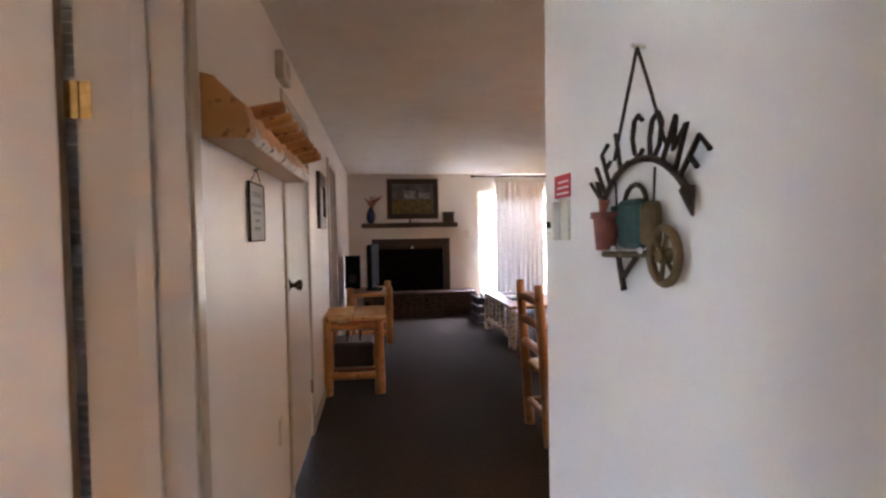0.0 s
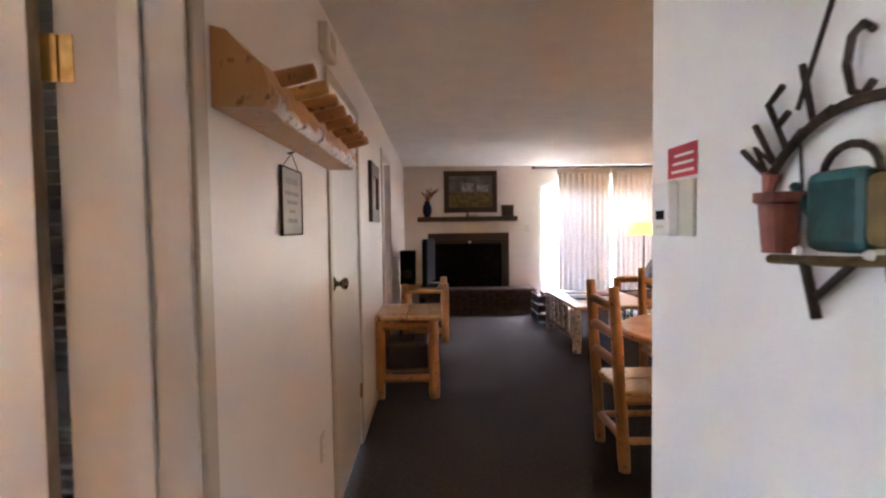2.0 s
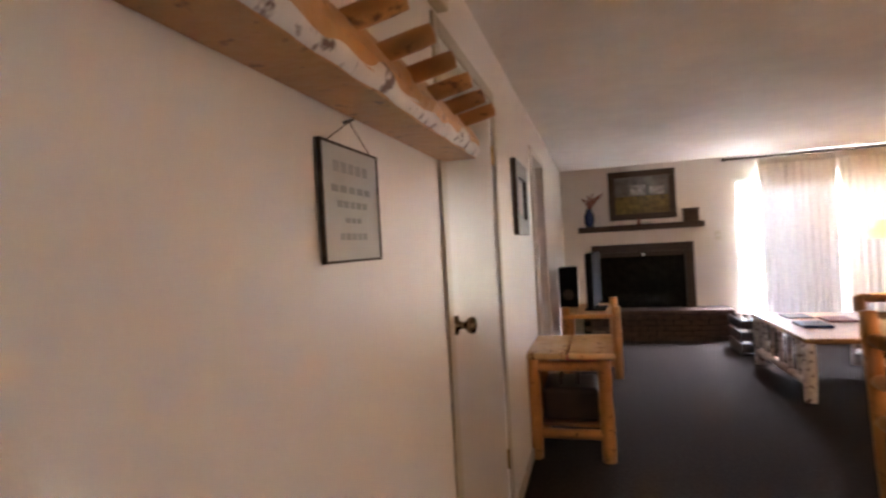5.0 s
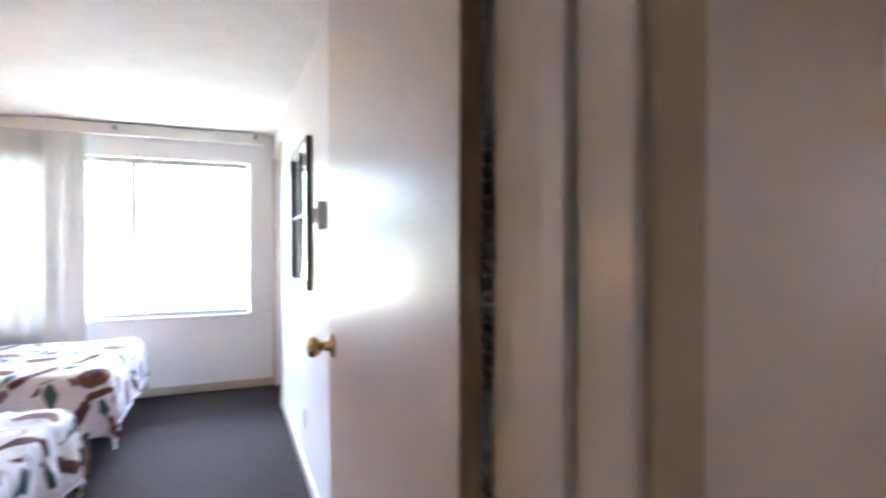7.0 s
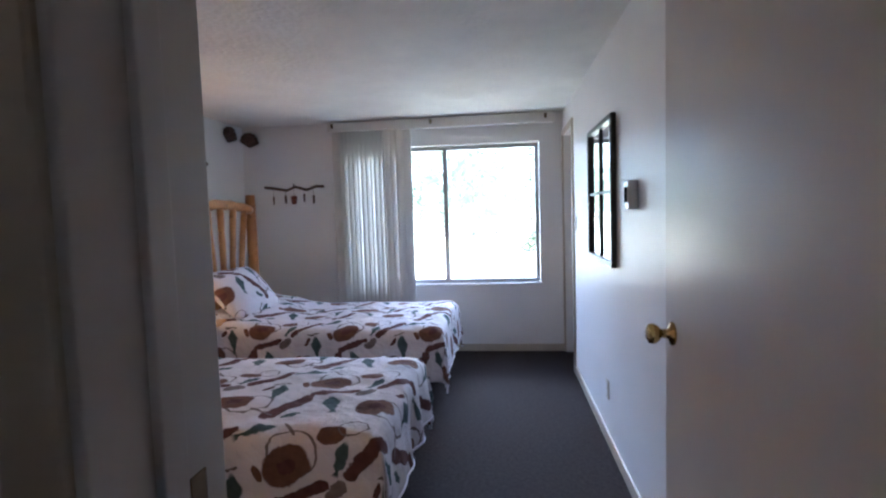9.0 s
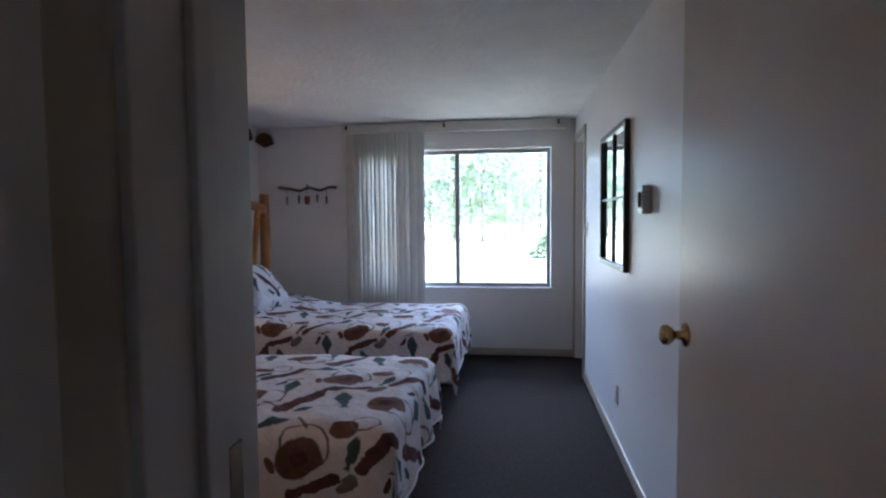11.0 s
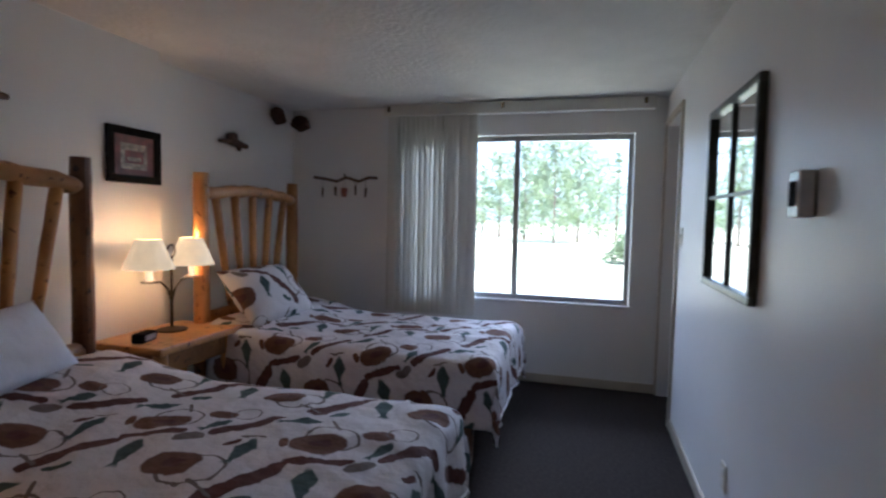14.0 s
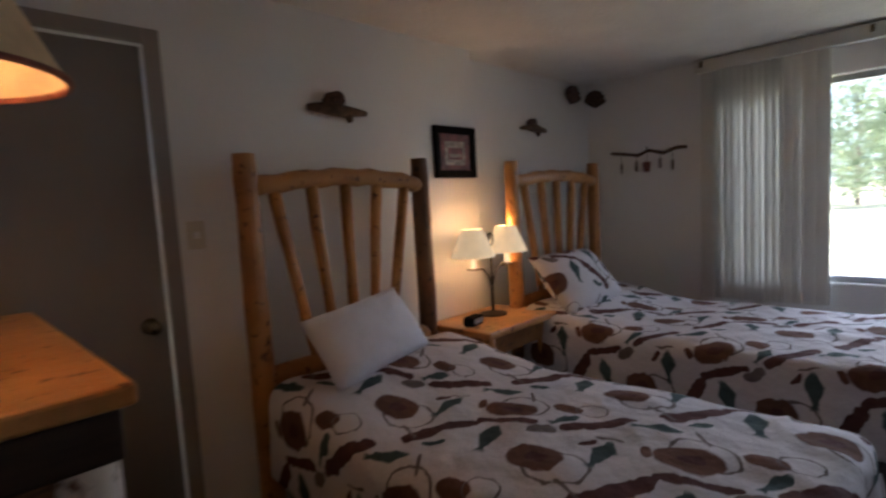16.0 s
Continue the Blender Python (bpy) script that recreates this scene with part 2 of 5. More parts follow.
def print_fabric(name, ground, tile, motifs, rough=0.9):
    """Printed cloth: each motif is (shape, u, v, half length, half width, turn, colour) in metres on a repeating tile; follows the UV map."""
    m = bpy.data.materials.new(name)
    m.use_nodes = True
    nt = m.node_tree
    L = nt.links.new
    b = nt.nodes["Principled BSDF"]
    b.inputs["Roughness"].default_value = rough
    b.inputs["Specular IOR Level"].default_value = 0.2

    def math_node(op, a, c=None, third=None):
        n = nt.nodes.new("ShaderNodeMath")
        n.operation = op
        for i, q in enumerate((a, c, third)):
            if q is None:
                continue
            if isinstance(q, (int, float)):
                n.inputs[i].default_value = q
            else:
                L(q, n.inputs[i])
        return n.outputs[0]

    uv = nt.nodes.new("ShaderNodeUVMap")
    wob = nt.nodes.new("ShaderNodeTexNoise")
    wob.inputs["Scale"].default_value = 22
    L(uv.outputs[0], wob.inputs["Vector"])
    sep = nt.nodes.new("ShaderNodeSeparateXYZ")
    L(uv.outputs[0], sep.inputs[0])
    wv = math_node("MULTIPLY", math_node("SUBTRACT", wob.outputs["Fac"], 0.5), 0.032)
    u0 = math_node("ADD", sep.outputs[0], wv)
    v0 = math_node("SUBTRACT", sep.outputs[1], wv)
    shadeN = nt.nodes.new("ShaderNodeTexNoise")
    shadeN.inputs["Scale"].default_value = 26
    shadeN.inputs["Detail"].default_value = 4
    L(uv.outputs[0], shadeN.inputs["Vector"])
    rgb = nt.nodes.new("ShaderNodeRGB")
    rgb.outputs[0].default_value = (*ground, 1)
    col = rgb.outputs[0]
    for shape, cu, cv, a, w, turn, color in motifs:
        cu, cv, a, w = cu * tile[0] / 0.57, cv * tile[1] / 0.56, a * tile[0] / 0.56, w * tile[1] / 0.54
        du = math_node("SUBTRACT", math_node("MODULO", math_node("ADD", math_node("SUBTRACT", u0, cu), 50.5 * tile[0]), tile[0]), tile[0] / 2)
        dv = math_node("SUBTRACT", math_node("MODULO", math_node("ADD", math_node("SUBTRACT", v0, cv), 50.5 * tile[1]), tile[1]), tile[1] / 2)
        ct, st = math.cos(radians(turn)), math.sin(radians(turn))
        p = math_node("DIVIDE", math_node("ADD", math_node("MULTIPLY", du, ct), math_node("MULTIPLY", dv, st)), a)
        q = math_node("DIVIDE", math_node("SUBTRACT", math_node("MULTIPLY", dv, ct), math_node("MULTIPLY", du, st)), w)
        if shape == "oval":
            d = math_node("ADD", math_node("POWER", math_node("ABSOLUTE", p), 2.4), math_node("POWER", math_node("ABSOLUTE", q), 2.4))
        elif shape == "bar":
            d = math_node("ADD", math_node("POWER", math_node("ABSOLUTE", p), 8), math_node("POWER", math_node("ABSOLUTE", q), 2))
        elif shape == "fish":
            # body narrows to a wrist and flares into a tail
            flare = math_node("ADD", math_node("ABSOLUTE", math_node("ADD", math_node("MULTIPLY", p, 0.75), 0.52)), 0.22)
            half = math_node("MINIMUM", flare, math_node("SUBTRACT", 1.35, math_node("MULTIPLY", p, 1.1)))
            d = math_node("MAXIMUM", math_node("DIVIDE", math_node("ABSOLUTE", q), math_node("MAXIMUM", half, 0.02)), math_node("ABSOLUTE", p))
        else:
            # thin looped line
            rr = math_node("SQRT", math_node("ADD", math_node("MULTIPLY", p, p), math_node("MULTIPLY", q, q)))
            d = math_node("MULTIPLY", math_node("ABSOLUTE", math_node("SUBTRACT", rr, 0.85)), 19.0)
        inside = nt.nodes.new("ShaderNodeMapRange")
        inside.inputs["From Min"].default_value = 1.12
        inside.inputs["From Max"].default_value = 0.9
        L(d, inside.inputs["Value"])
        tone = nt.nodes.new("ShaderNodeMix")
        tone.data_type = "RGBA"
        tone.inputs["A"].default_value = (*[k * 0.55 for k in color], 1)
        tone.inputs["B"].default_value = (*[min(1, k * 1.5) for k in color], 1)
        L(shadeN.outputs["Fac"], tone.inputs["Factor"])
        mixer = nt.nodes.new("ShaderNodeMix")
        mixer.data_type = "RGBA"
        L(inside.outputs[0], mixer.inputs["Factor"])
        L(col, mixer.inputs["A"])
        L(tone.outputs["Result"], mixer.inputs["B"])
        col = mixer.outputs["Result"]
    L(col, b.inputs["Base Color"])
    wr = nt.nodes.new("ShaderNodeTexNoise")
    wr.inputs["Scale"].default_value = 9
    wr.inputs["Detail"].default_value = 5
    L(uv.outputs[0], wr.inputs["Vector"])
    bp = nt.nodes.new("ShaderNodeBump")
    bp.inputs["Strength"].default_value = 0.9
    bp.inputs["Distance"].default_value = 0.03
    L(wr.outputs["Fac"], bp.inputs["Height"])
    L(bp.outputs["Normal"], b.inputs["Normal"])
    return m


BROWN, MAROON, GREEN, GREY = (0.13, 0.062, 0.042), (0.095, 0.040, 0.036), (0.055, 0.085, 0.085), (0.16, 0.13, 0.125)
FISHING = [
    ("line", 0.20, 0.14, 0.10, 0.085, 20, GREY), ("line", 0.47, 0.43, 0.085, 0.10, 70, GREY),
    ("oval", 0.13, 0.15, 0.075, 0.062, 10, BROWN), ("oval", 0.45, 0.38, 0.085, 0.06, 25, BROWN),
    ("bar", 0.36, 0.13, 0.125, 0.026, 62, MAROON), ("bar", 0.17, 0.43, 0.12, 0.024, 48, MAROON),
    ("fish", 0.26, 0.27, 0.075, 0.034, 95, GREEN), ("fish", 0.52, 0.17, 0.08, 0.036, 110, GREEN), ("fish", 0.32, 0.50, 0.07, 0.03, 30, GREEN),
    ("oval", 0.05, 0.30, 0.045, 0.022, 40, GREY), ("oval", 0.42, 0.25, 0.028, 0.012, 80, MAROON),
    ("oval", 0.03, 0.49, 0.05, 0.035, 0, BROWN), ("bar", 0.44, 0.52, 0.05, 0.006, 130, GREY), ("bar", 0.24, 0.36, 0.04, 0.005, 15, GREY),
    ("oval", 0.20, 0.31, 0.03, 0.011, 60, MAROON), ("bar", 0.50, 0.29, 0.10, 0.018, 20, MAROON), ("fish", 0.07, 0.40, 0.055, 0.026, 70, GREEN),
    ("oval", 0.35, 0.35, 0.032, 0.014, 120, BROWN), ("bar", 0.28, 0.07, 0.055, 0.006, 160, GREY), ("oval", 0.40, 0.06, 0.036, 0.013, 35, GREEN),
    ("line", 0.10, 0.52, 0.06, 0.05, 0, GREY), ("oval", 0.135, 0.15, 0.030, 0.024, 10, MAROON), ("oval", 0.455, 0.38, 0.034, 0.022, 25, MAROON),
]
M["duvet"] = print_fabric("fishing_print_cotton", (0.58, 0.55, 0.57), (0.62, 0.61), FISHING)
M["stripe"] = print_fabric("striped_sofa_cloth", (0.30, 0.22, 0.15), (0.57, 0.56), [
    ("bar", 0.08, 0.15, 0.29, 0.035, 90, (0.10, 0.045, 0.03)), ("bar", 0.20, 0.15, 0.29, 0.03, 90, (0.13, 0.13, 0.11)), ("oval", 0.26, 0.15, 0.02, 0.05, 0, (0.35, 0.10, 0.04))])

# ---- mesh helpers ----
def part(name, bm, material, parent=None, label="", smooth=False):
    me = bpy.data.meshes.new(name)
    bmesh.ops.recalc_face_normals(bm, faces=bm.faces)
    if smooth:
        for f in bm.faces:
            f.smooth = True
    bm.to_mesh(me)
    bm.free()
    me.materials.append(material)
    ob = new(name, me)
    if parent:
        ob.parent = parent
    if label:
        tagged(ob, label)
    return ob


def thing(name, at, label, category, group="", turn=0):
    e = new(name)
    e.empty_display_size = 0.1
    e.matrix_basis = pose(*at, 0, 0, turn)
    return tagged(e, label, category, group)


def box(lo, hi, bevel=0.0, bm=None, seg=2):
    bm = bm or bmesh.new()
    r = bmesh.ops.create_cube(bm, size=1.0)
    vs = r["verts"]
    for v in vs:
        v.co = Vector(((lo[i] + hi[i]) / 2 + v.co[i] * (hi[i] - lo[i]) for i in range(3)))
    if bevel:
        es = list({e for v in vs for e in v.link_edges})
        bmesh.ops.bevel(bm, geom=es, offset=bevel, segments=seg, affect="EDGES", profile=0.5)
    return bm


def log(a, b, r0, r1=None, wob=0.06, seg=12, rings=9, bm=None, seed=0):
    """A peeled log from a to b, with knobbly sides and slightly domed ends."""
    bm = bm or bmesh.new()
    r1 = r1 or r0
    a, b = Vector(a), Vector(b)
    d = (b - a).normalized()
    s = d.orthogonal().normalized()
    t = d.cross(s)
    rows = []
    for i in range(rings + 1):
        k = i / rings
        row = []
        for j in range(seg):
            an = 2 * math.pi * j / seg
            n = noise.noise(Vector((k * (b - a).length * 6, math.cos(an) * 0.9 + seed * 3.1, math.sin(an) * 0.9)))
            r = (r0 + (r1 - r0) * k) * (1 + wob * 2 * n)
            if i in (0, rings):
                r *= 0.93
            row.append(bm.verts.new(a + (b - a) * k + s * r * math.cos(an) + t * r * math.sin(an)))
        rows.append(row)
    for i in range(rings):
        for j in range(seg):
            bm.faces.new((rows[i][j], rows[i][(j + 1) % seg], rows[i + 1][(j + 1) % seg], rows[i + 1][j]))
    for row, sgn in ((rows[0], -1), (rows[-1], 1)):
        c = bm.verts.new(sum((v.co for v in row), Vector()) / seg + d * sgn * 0.004)
        for j in range(seg):
            bm.faces.new((row[j], row[(j + 1) % seg], c))
    return bm


def tube(points, r, seg=8, bm=None, closed=False):
    bm = bm or bmesh.new()
    pts = [Vector(p) for p in points]
    rows = []
    n = len(pts)
    ref = None
    for i, p in enumerate(pts):
        if closed:
            d = (pts[(i + 1) % n] - pts[i - 1]).normalized()
        else:
            d = (pts[min(i + 1, n - 1)] - pts[max(i - 1, 0)]).normalized()
        s = d.orthogonal().normalized() if ref is None else (ref - d * ref.dot(d)).normalized()
        ref = s
        t = d.cross(s)
        rows.append([bm.verts.new(p + s * r * math.cos(2 * math.pi * j / seg) + t * r * math.sin(2 * math.pi * j / seg)) for j in range(seg)])
    for i in range(n if closed else n - 1):
        for j in range(seg):
            bm.faces.new((rows[i][j], rows[i][(j + 1) % seg], rows[(i + 1) % n][(j + 1) % seg], rows[(i + 1) % n][j]))
    if not closed:
        bm.faces.new(rows[0])
        bm.faces.new(rows[-1])
    return bm


def lathe(profile, seg=24, bm=None, m=None, cap=True):
    """Revolve (radius, height) pairs round z."""
    bm = bm or bmesh.new()
    m = m or Matrix()
    rows = [[bm.verts.new(m @ Vector((r * math.cos(2 * math.pi * j / seg), r * math.sin(2 * math.pi * j / seg), z))) for j in range(seg)] for r, z in profile]
    for i in range(len(rows) - 1):
        for j in range(seg):
            bm.faces.new((rows[i][j], rows[i][(j + 1) % seg], rows[i + 1][(j + 1) % seg], rows[i + 1][j]))
    if cap:
        bm.faces.new(rows[0])
        bm.faces.new(rows[-1])
    return bm


def structure(name, bm, material, label):
    return tagged(part(name, bm, material), label, kind="structure")


def wall_boxes(lo, hi, openings, axis):
    """A wall as boxes round its openings (from, to, bottom, top) along axis 0 or 1."""
    bm = bmesh.new()
    at = lo[axis]
    for a, b, z0, z1 in sorted(openings):
        segs = [((at, a), (lo[2], hi[2])), ((a, b), (z1, hi[2]))]
        if z0 > lo[2]:
            segs.append(((a, b), (lo[2], z0)))
        for (p, q), (za, zb) in segs:
            if q - p > 1e-4:
                l, h = list(lo), list(hi)
                l[axis], h[axis], l[2], h[2] = p, q, za, zb
                box(l, h, bm=bm)
        at = b
    l, h = list(lo), list(hi)
    l[axis] = at
    if h[axis] - at > 1e-4:
        box(l, h, bm=bm)
    return bm

# ---- large structure ----
ZC = 2.35
XW, YH, YR, YF, XR = -4.805, -1.92, 1.215, 8.5, 4.22   # window wall, headboard wall, closet wall, fireplace wall, sofa wall
J0, J1 = 0.255, 1.115                                   # bedroom doorway along y
structure("floor", box((-5.1, -2.3, -0.12), (4.5, 8.62, 0.0)), M["carpet"], "taupe brown cut pile carpet throughout the flat")
structure("ceiling_bedroom", box((-5.0, -2.3, ZC), (0.0, 2.05, ZC + 0.12)), M["ceiling"], "white textured plaster ceiling of the bedroom")
structure("ceiling_living", box((0.0, -1.6, ZC), (4.4, 8.7, ZC + 0.12)), M["ceiling"], "white textured plaster ceiling of hall and living room")
structure("wall_hall_west", wall_boxes((-0.20, -2.04, 0), (0.0, YF, ZC), [(J0 - 0.02, J1 + 0.02, 0, 2.055), (2.50, 3.36, 0, 2.05), (4.92, 5.72, 0, 2.05)], 1), M["wall"], "cream painted hall wall with bedroom and closet doors")
structure("wall_window", wall_boxes((XW - 0.14, YH - 0.26, 0), (XW, YR + 0.3, ZC), [(-0.89, 0.985, 0.685, 2.085)], 1), M["wall_bed"], "white bedroom wall with the sliding window")
structure("wall_headboard_recess", box((XW, YH - 0.26, 0), (-3.06, YH - 0.14, ZC)), M["wall_bed"], "white bedroom wall stepped back behind the far bed")
structure("wall_headboard", wall_boxes((-3.06, YH - 0.26, 0), (-0.20, YH, ZC), [(-1.13, -0.35, 0, 2.06)], 0), M["wall_bed"], "white bedroom wall behind the two log beds")
structure("wall_closet", wall_boxes((XW, YR, 0), (-0.20, YR + 0.11, ZC), [(-4.76, -4.12, 0, 2.12), (-1.50, -0.262, 0, 2.05)], 0), M["wall_bed"], "white bedroom wall with mirror and closet")
structure("wall_closet_back", box((-1.78, YR + 0.70, 0), (-0.201, YR + 0.78, ZC)), M["wall_bed"], "plain back wall of the closet")
structure("wall_closet_side", box((-1.78, YR + 0.111, 0), (-1.66, YR + 0.70, ZC)), M["wall_bed"], "plain side wall of the closet")
structure("wall_partition", box((0.917, -1.5, 0), (1.04, 1.136, ZC), 0.004), M["wall_bed"], "white partition wall between hall and dining area")
structure("wall_dining_back", box((1.04, 1.016, 0), (XR, 1.136, ZC)), M["wall"], "cream wall behind the dining area")
structure("wall_entry", box((-0.12, -1.6, 0), (1.04, -1.5, ZC)), M["wall"], "plain cream wall at the entry end")
structure("wall_fireplace", wall_boxes((-0.12, YF, 0), (XR + 0.12, YF + 0.14, ZC), [(2.19, 4.06, 0.0, 2.06)], 0), M["wall"], "cream living room wall with fireplace and patio door")
structure("wall_sofa", box((XR, 1.0, 0), (XR + 0.12, YF, ZC)), M["wall"], "cream living room wall behind the sofa")
bm = bmesh.new()
for lo, hi in [((XW, YH - 0.14, 0), (XW + 0.012, 1.2, 0.075)), ((-4.06, YR - 0.012, 0), (-1.57, YR, 0.075)), ((-3.06, YH, 0), (-1.20, YH + 0.012, 0.075)), ((XW + 0.012, YH - 0.14, 0), (-3.072, YH - 0.128, 0.075)),
               ((-0.212, YH, 0), (-0.20, 0.17, 0.075)), ((0, 1.23, 0), (0.012, 2.43, 0.075)), ((0, 3.43, 0), (0.012, 4.86, 0.075)), ((0, 5.78, 0), (0.012, 8.5, 0.075))]:
    box(lo, hi, 0.004, bm)
structure("baseboard", bm, M["casing"], "low tan painted baseboard along the walls")


def casing(name, a, b, top, axis, at, out, width=0.06, material=None, label="beige painted door casing"):
    """Two uprights and a head round an opening, proud of the wall by out."""
    bm = bmesh.new()
    for p, q, z0, z1 in ((a - width, a, 0, top + width), (b, b + width, 0, top + width), (a, b, top, top + width)):
        lo, hi = [0, 0, z0], [0, 0, z1]
        lo[axis], hi[axis] = p, q
        o = 1 - axis
        lo[o], hi[o] = min(at, at + out), max(at, at + out)
        box(lo, hi, 0.005, bm)
    return structure(name, bm, material or M["casing"], label)


def knob(parent, at, way, material, name="knob"):
    d = Vector(way)
    m = Matrix.Translation(at) @ d.to_track_quat("Z", "Y").to_matrix().to_4x4()
    k = part(name, lathe([(0.033, 0.0), (0.033, 0.006), (0.014, 0.012), (0.012, 0.032), (0.022, 0.040), (0.029, 0.052), (0.027, 0.064), (0.016, 0.070)], 20, m=m), material, parent, "round metal door knob", True)
    return k


# bedroom doorway: jamb lining, stop, casing
bm = bmesh.new()
box((-0.205, J0 - 0.02, 0), (0.005, J0, 2.035), 0.003, bm)
box((-0.243, J1, 0), (0.005, J1 + 0.02, 2.035), 0.003, bm)
box((-0.205, J0 - 0.02, 2.035), (0.005, J1 + 0.02, 2.055), 0.003, bm)
box((-0.115, J0, 0), (-0.075, J0 + 0.012, 2.023), 0.003, bm)
box((-0.115, J1 - 0.012, 0), (-0.075, J1, 2.023), 0.003, bm)
structure("door_frame_bedroom", bm, M["door"], "painted jamb and stop of the bedroom doorway")
casing("trim_bedroom_hall", J0 - 0.012, J1 + 0.012, 2.047, 1, 0.0, 0.016, 0.062, M["casing"])
casing("trim_bedroom_inside", J0 - 0.012, J1 + 0.012, 2.047, 1, -0.20, -0.024, 0.055, M["casing"])
strike = tagged(part("strike_plate", box((-0.160, J0 - 0.001, 1.02), (-0.130, J0 + 0.003, 1.12), 0.001), M["bronze"]), "dark metal strike plate in the jamb", "strike plate")


def slab_door(name, width, height, label, thick=0.035):
    """A flush door hinged at its origin, running along -x, with face at -y and +y."""
    e = thing(name, (0, 0, 0), label, "door")
    e["kind"] = "structure"
    part("leaf", box((-width, -thick, 0.012), (0, 0, height), 0.003), M["door"], e)
    for x0, x1 in ((-width - 0.0015, -width + 0.001), (-0.001, 0.0005)):
        part("edge_band", box((x0, -thick + 0.002, 0.014), (x1, -0.002, height - 0.002)), M["edge_and_shaded_leaf"], e, "raw brown wooden door edge")
    return e


d = slab_door("door_1", 0.885, 2.025, "cream flush bedroom door standing wide open")
knob(d, (-0.822, -0.035, 1.055), (0, -1, 0), M["brass"])
knob(d, (-0.822, 0.0, 1.055), (0, 1, 0), M["brass"])
for z in (0.20, 1.66):
    part("hinge", lathe([(0.007, 0), (0.007, 0.09)], 10, m=Matrix.Translation((0.008, 0.006, z))), M["brass"], d, "brass butt hinge")
    part("hinge_leaf", box((0.0005, -0.004, z), (0.030, -0.001, z + 0.09)), M["brass"], d, "brass hinge leaf")
d.matrix_basis = pose(-0.263, 1.111, 0, 0, 0, 0.5)
for z in (0.20, 1.66):
    tagged(part("hinge_plate", box((-0.241, J1 - 0.003, z), (-0.205, J1 + 0.001, z + 0.09)), M["brass"]), "brass hinge plate screwed to the jamb", "hinge")


def shut_door(name, axis, a, b, at, depth, top, knob_at, way, label, metal, hinge_at=None, face=None):
    """A closed flush door set back in its opening, with a thin lining."""
    e = thing(name, (0, 0, 0), label, "door")
    e["kind"] = "structure"
    lo, hi = [0, 0, 0.01], [0, 0, top - 0.004]
    lo[axis], hi[axis] = a + 0.004, b - 0.004
    o = 1 - axis
    lo[o], hi[o] = min(at, at + depth), max(at, at + depth)
    part("leaf", box(lo, hi, 0.003), face or M["door"], e)
    if knob_at:
        knob(e, knob_at, way, metal)
    for z in ((0.30, 1.75) if hinge_at is not None else ()):
        p = [0, 0, z]
        p[axis], p[o] = hinge_at, at + way[o] * 0.006
        part("hinge", lathe([(0.008, 0), (0.008, 0.09)], 10, m=Matrix.Translation(p)), M["brass"], e, "brass hinge knuckle")
    return e


shut_door("door_2", 1, 2.50, 3.36, -0.005, -0.035, 2.05, (-0.005, 2.57, 1.11), (1, 0, 0), "closed cream flush closet door in the hall", M["bronze"], 3.355)
casing("trim_door_2", 2.50, 3.36, 2.05, 1, 0.0, 0.012, 0.055, M["casing"])
shut_door("door_3", 1, 4.92, 5.72, -0.05, -0.035, 2.05, None, (1, 0, 0), "closed pale door beside the framed picture", M["bronze"])
casing("trim_door_3", 4.92, 5.72, 2.05, 1, 0.0, 0.014, 0.06, M["door"])
shut_door("door_4", 0, -1.13, -0.35, YH - 0.02, -0.035, 2.06, (-1.06, YH - 0.02, 0.97), (0, 1, 0), "closed grey flush door next to the bed, darkened for shade", M["bronze"], face=M["door_shaded"])
casing("trim_door_4", -1.13, -0.35, 2.06, 0, YH, 0.016, 0.06, M["casing_shaded"], "painted door casing darkened for shade")
# leaf is coloured brown to hold the shade of its deep recess
shut_door("door_5", 0, -4.76, -4.12, YR + 0.10, 0.035, 2.12, None, (0, -1, 0), "closed bathroom door in a deep frame, browned for shade", M["bronze"], face=M["edge_and_shaded_leaf"])
casing("trim_door_5", -4.76, -4.12, 2.12, 0, YR, -0.016, 0.05, M["casing"])
casing("trim_closet", -1.50, -0.262, 2.05, 0, YR, -0.016, 0.055, M["casing"])

# louvred closet doors
slat_mesh = None
for k, x0 in enumerate((-1.497, -1.188, -0.879, -0.570)):
    e = thing("louvred_closet_door", (x0, YR + 0.02, 0.02), "cream painted louvred bifold closet door", "closet door", "bifold closet doors")
    w, h = 0.306, 2.02
    part("stile", box((0, 0, 0), (0.04, 0.028, h), 0.003), M["door"], e)
    part("stile", box((w - 0.04, 0, 0), (w, 0.028, h), 0.003), M["door"], e)
    for z0, z1 in ((0, 0.14), (0.95, 1.05), (h - 0.07, h)):
        part("rail", box((0.04, 0.002, z0), (w - 0.04, 0.026, z1), 0.002), M["door"], e)
    if slat_mesh is None:
        bm = box((-0.114, -0.017, -0.003), (0.114, 0.017, 0.003))
        bmesh.ops.rotate(bm, cent=(0, 0, 0), matrix=Matrix.Rotation(radians(-48), 3, "X"), verts=bm.verts)
        slat_mesh = bpy.data.meshes.new("slat")
        bm.to_mesh(slat_mesh)
        bm.free()
        slat_mesh.materials.append(M["door"])
    for z0, n in ((0.165, 28), (1.075, 31)):
        for i in range(n):
            s = new("slat", slat_mesh)
            s.parent = e
            s.location = (w / 2, 0.014, z0 + i * 0.0285)

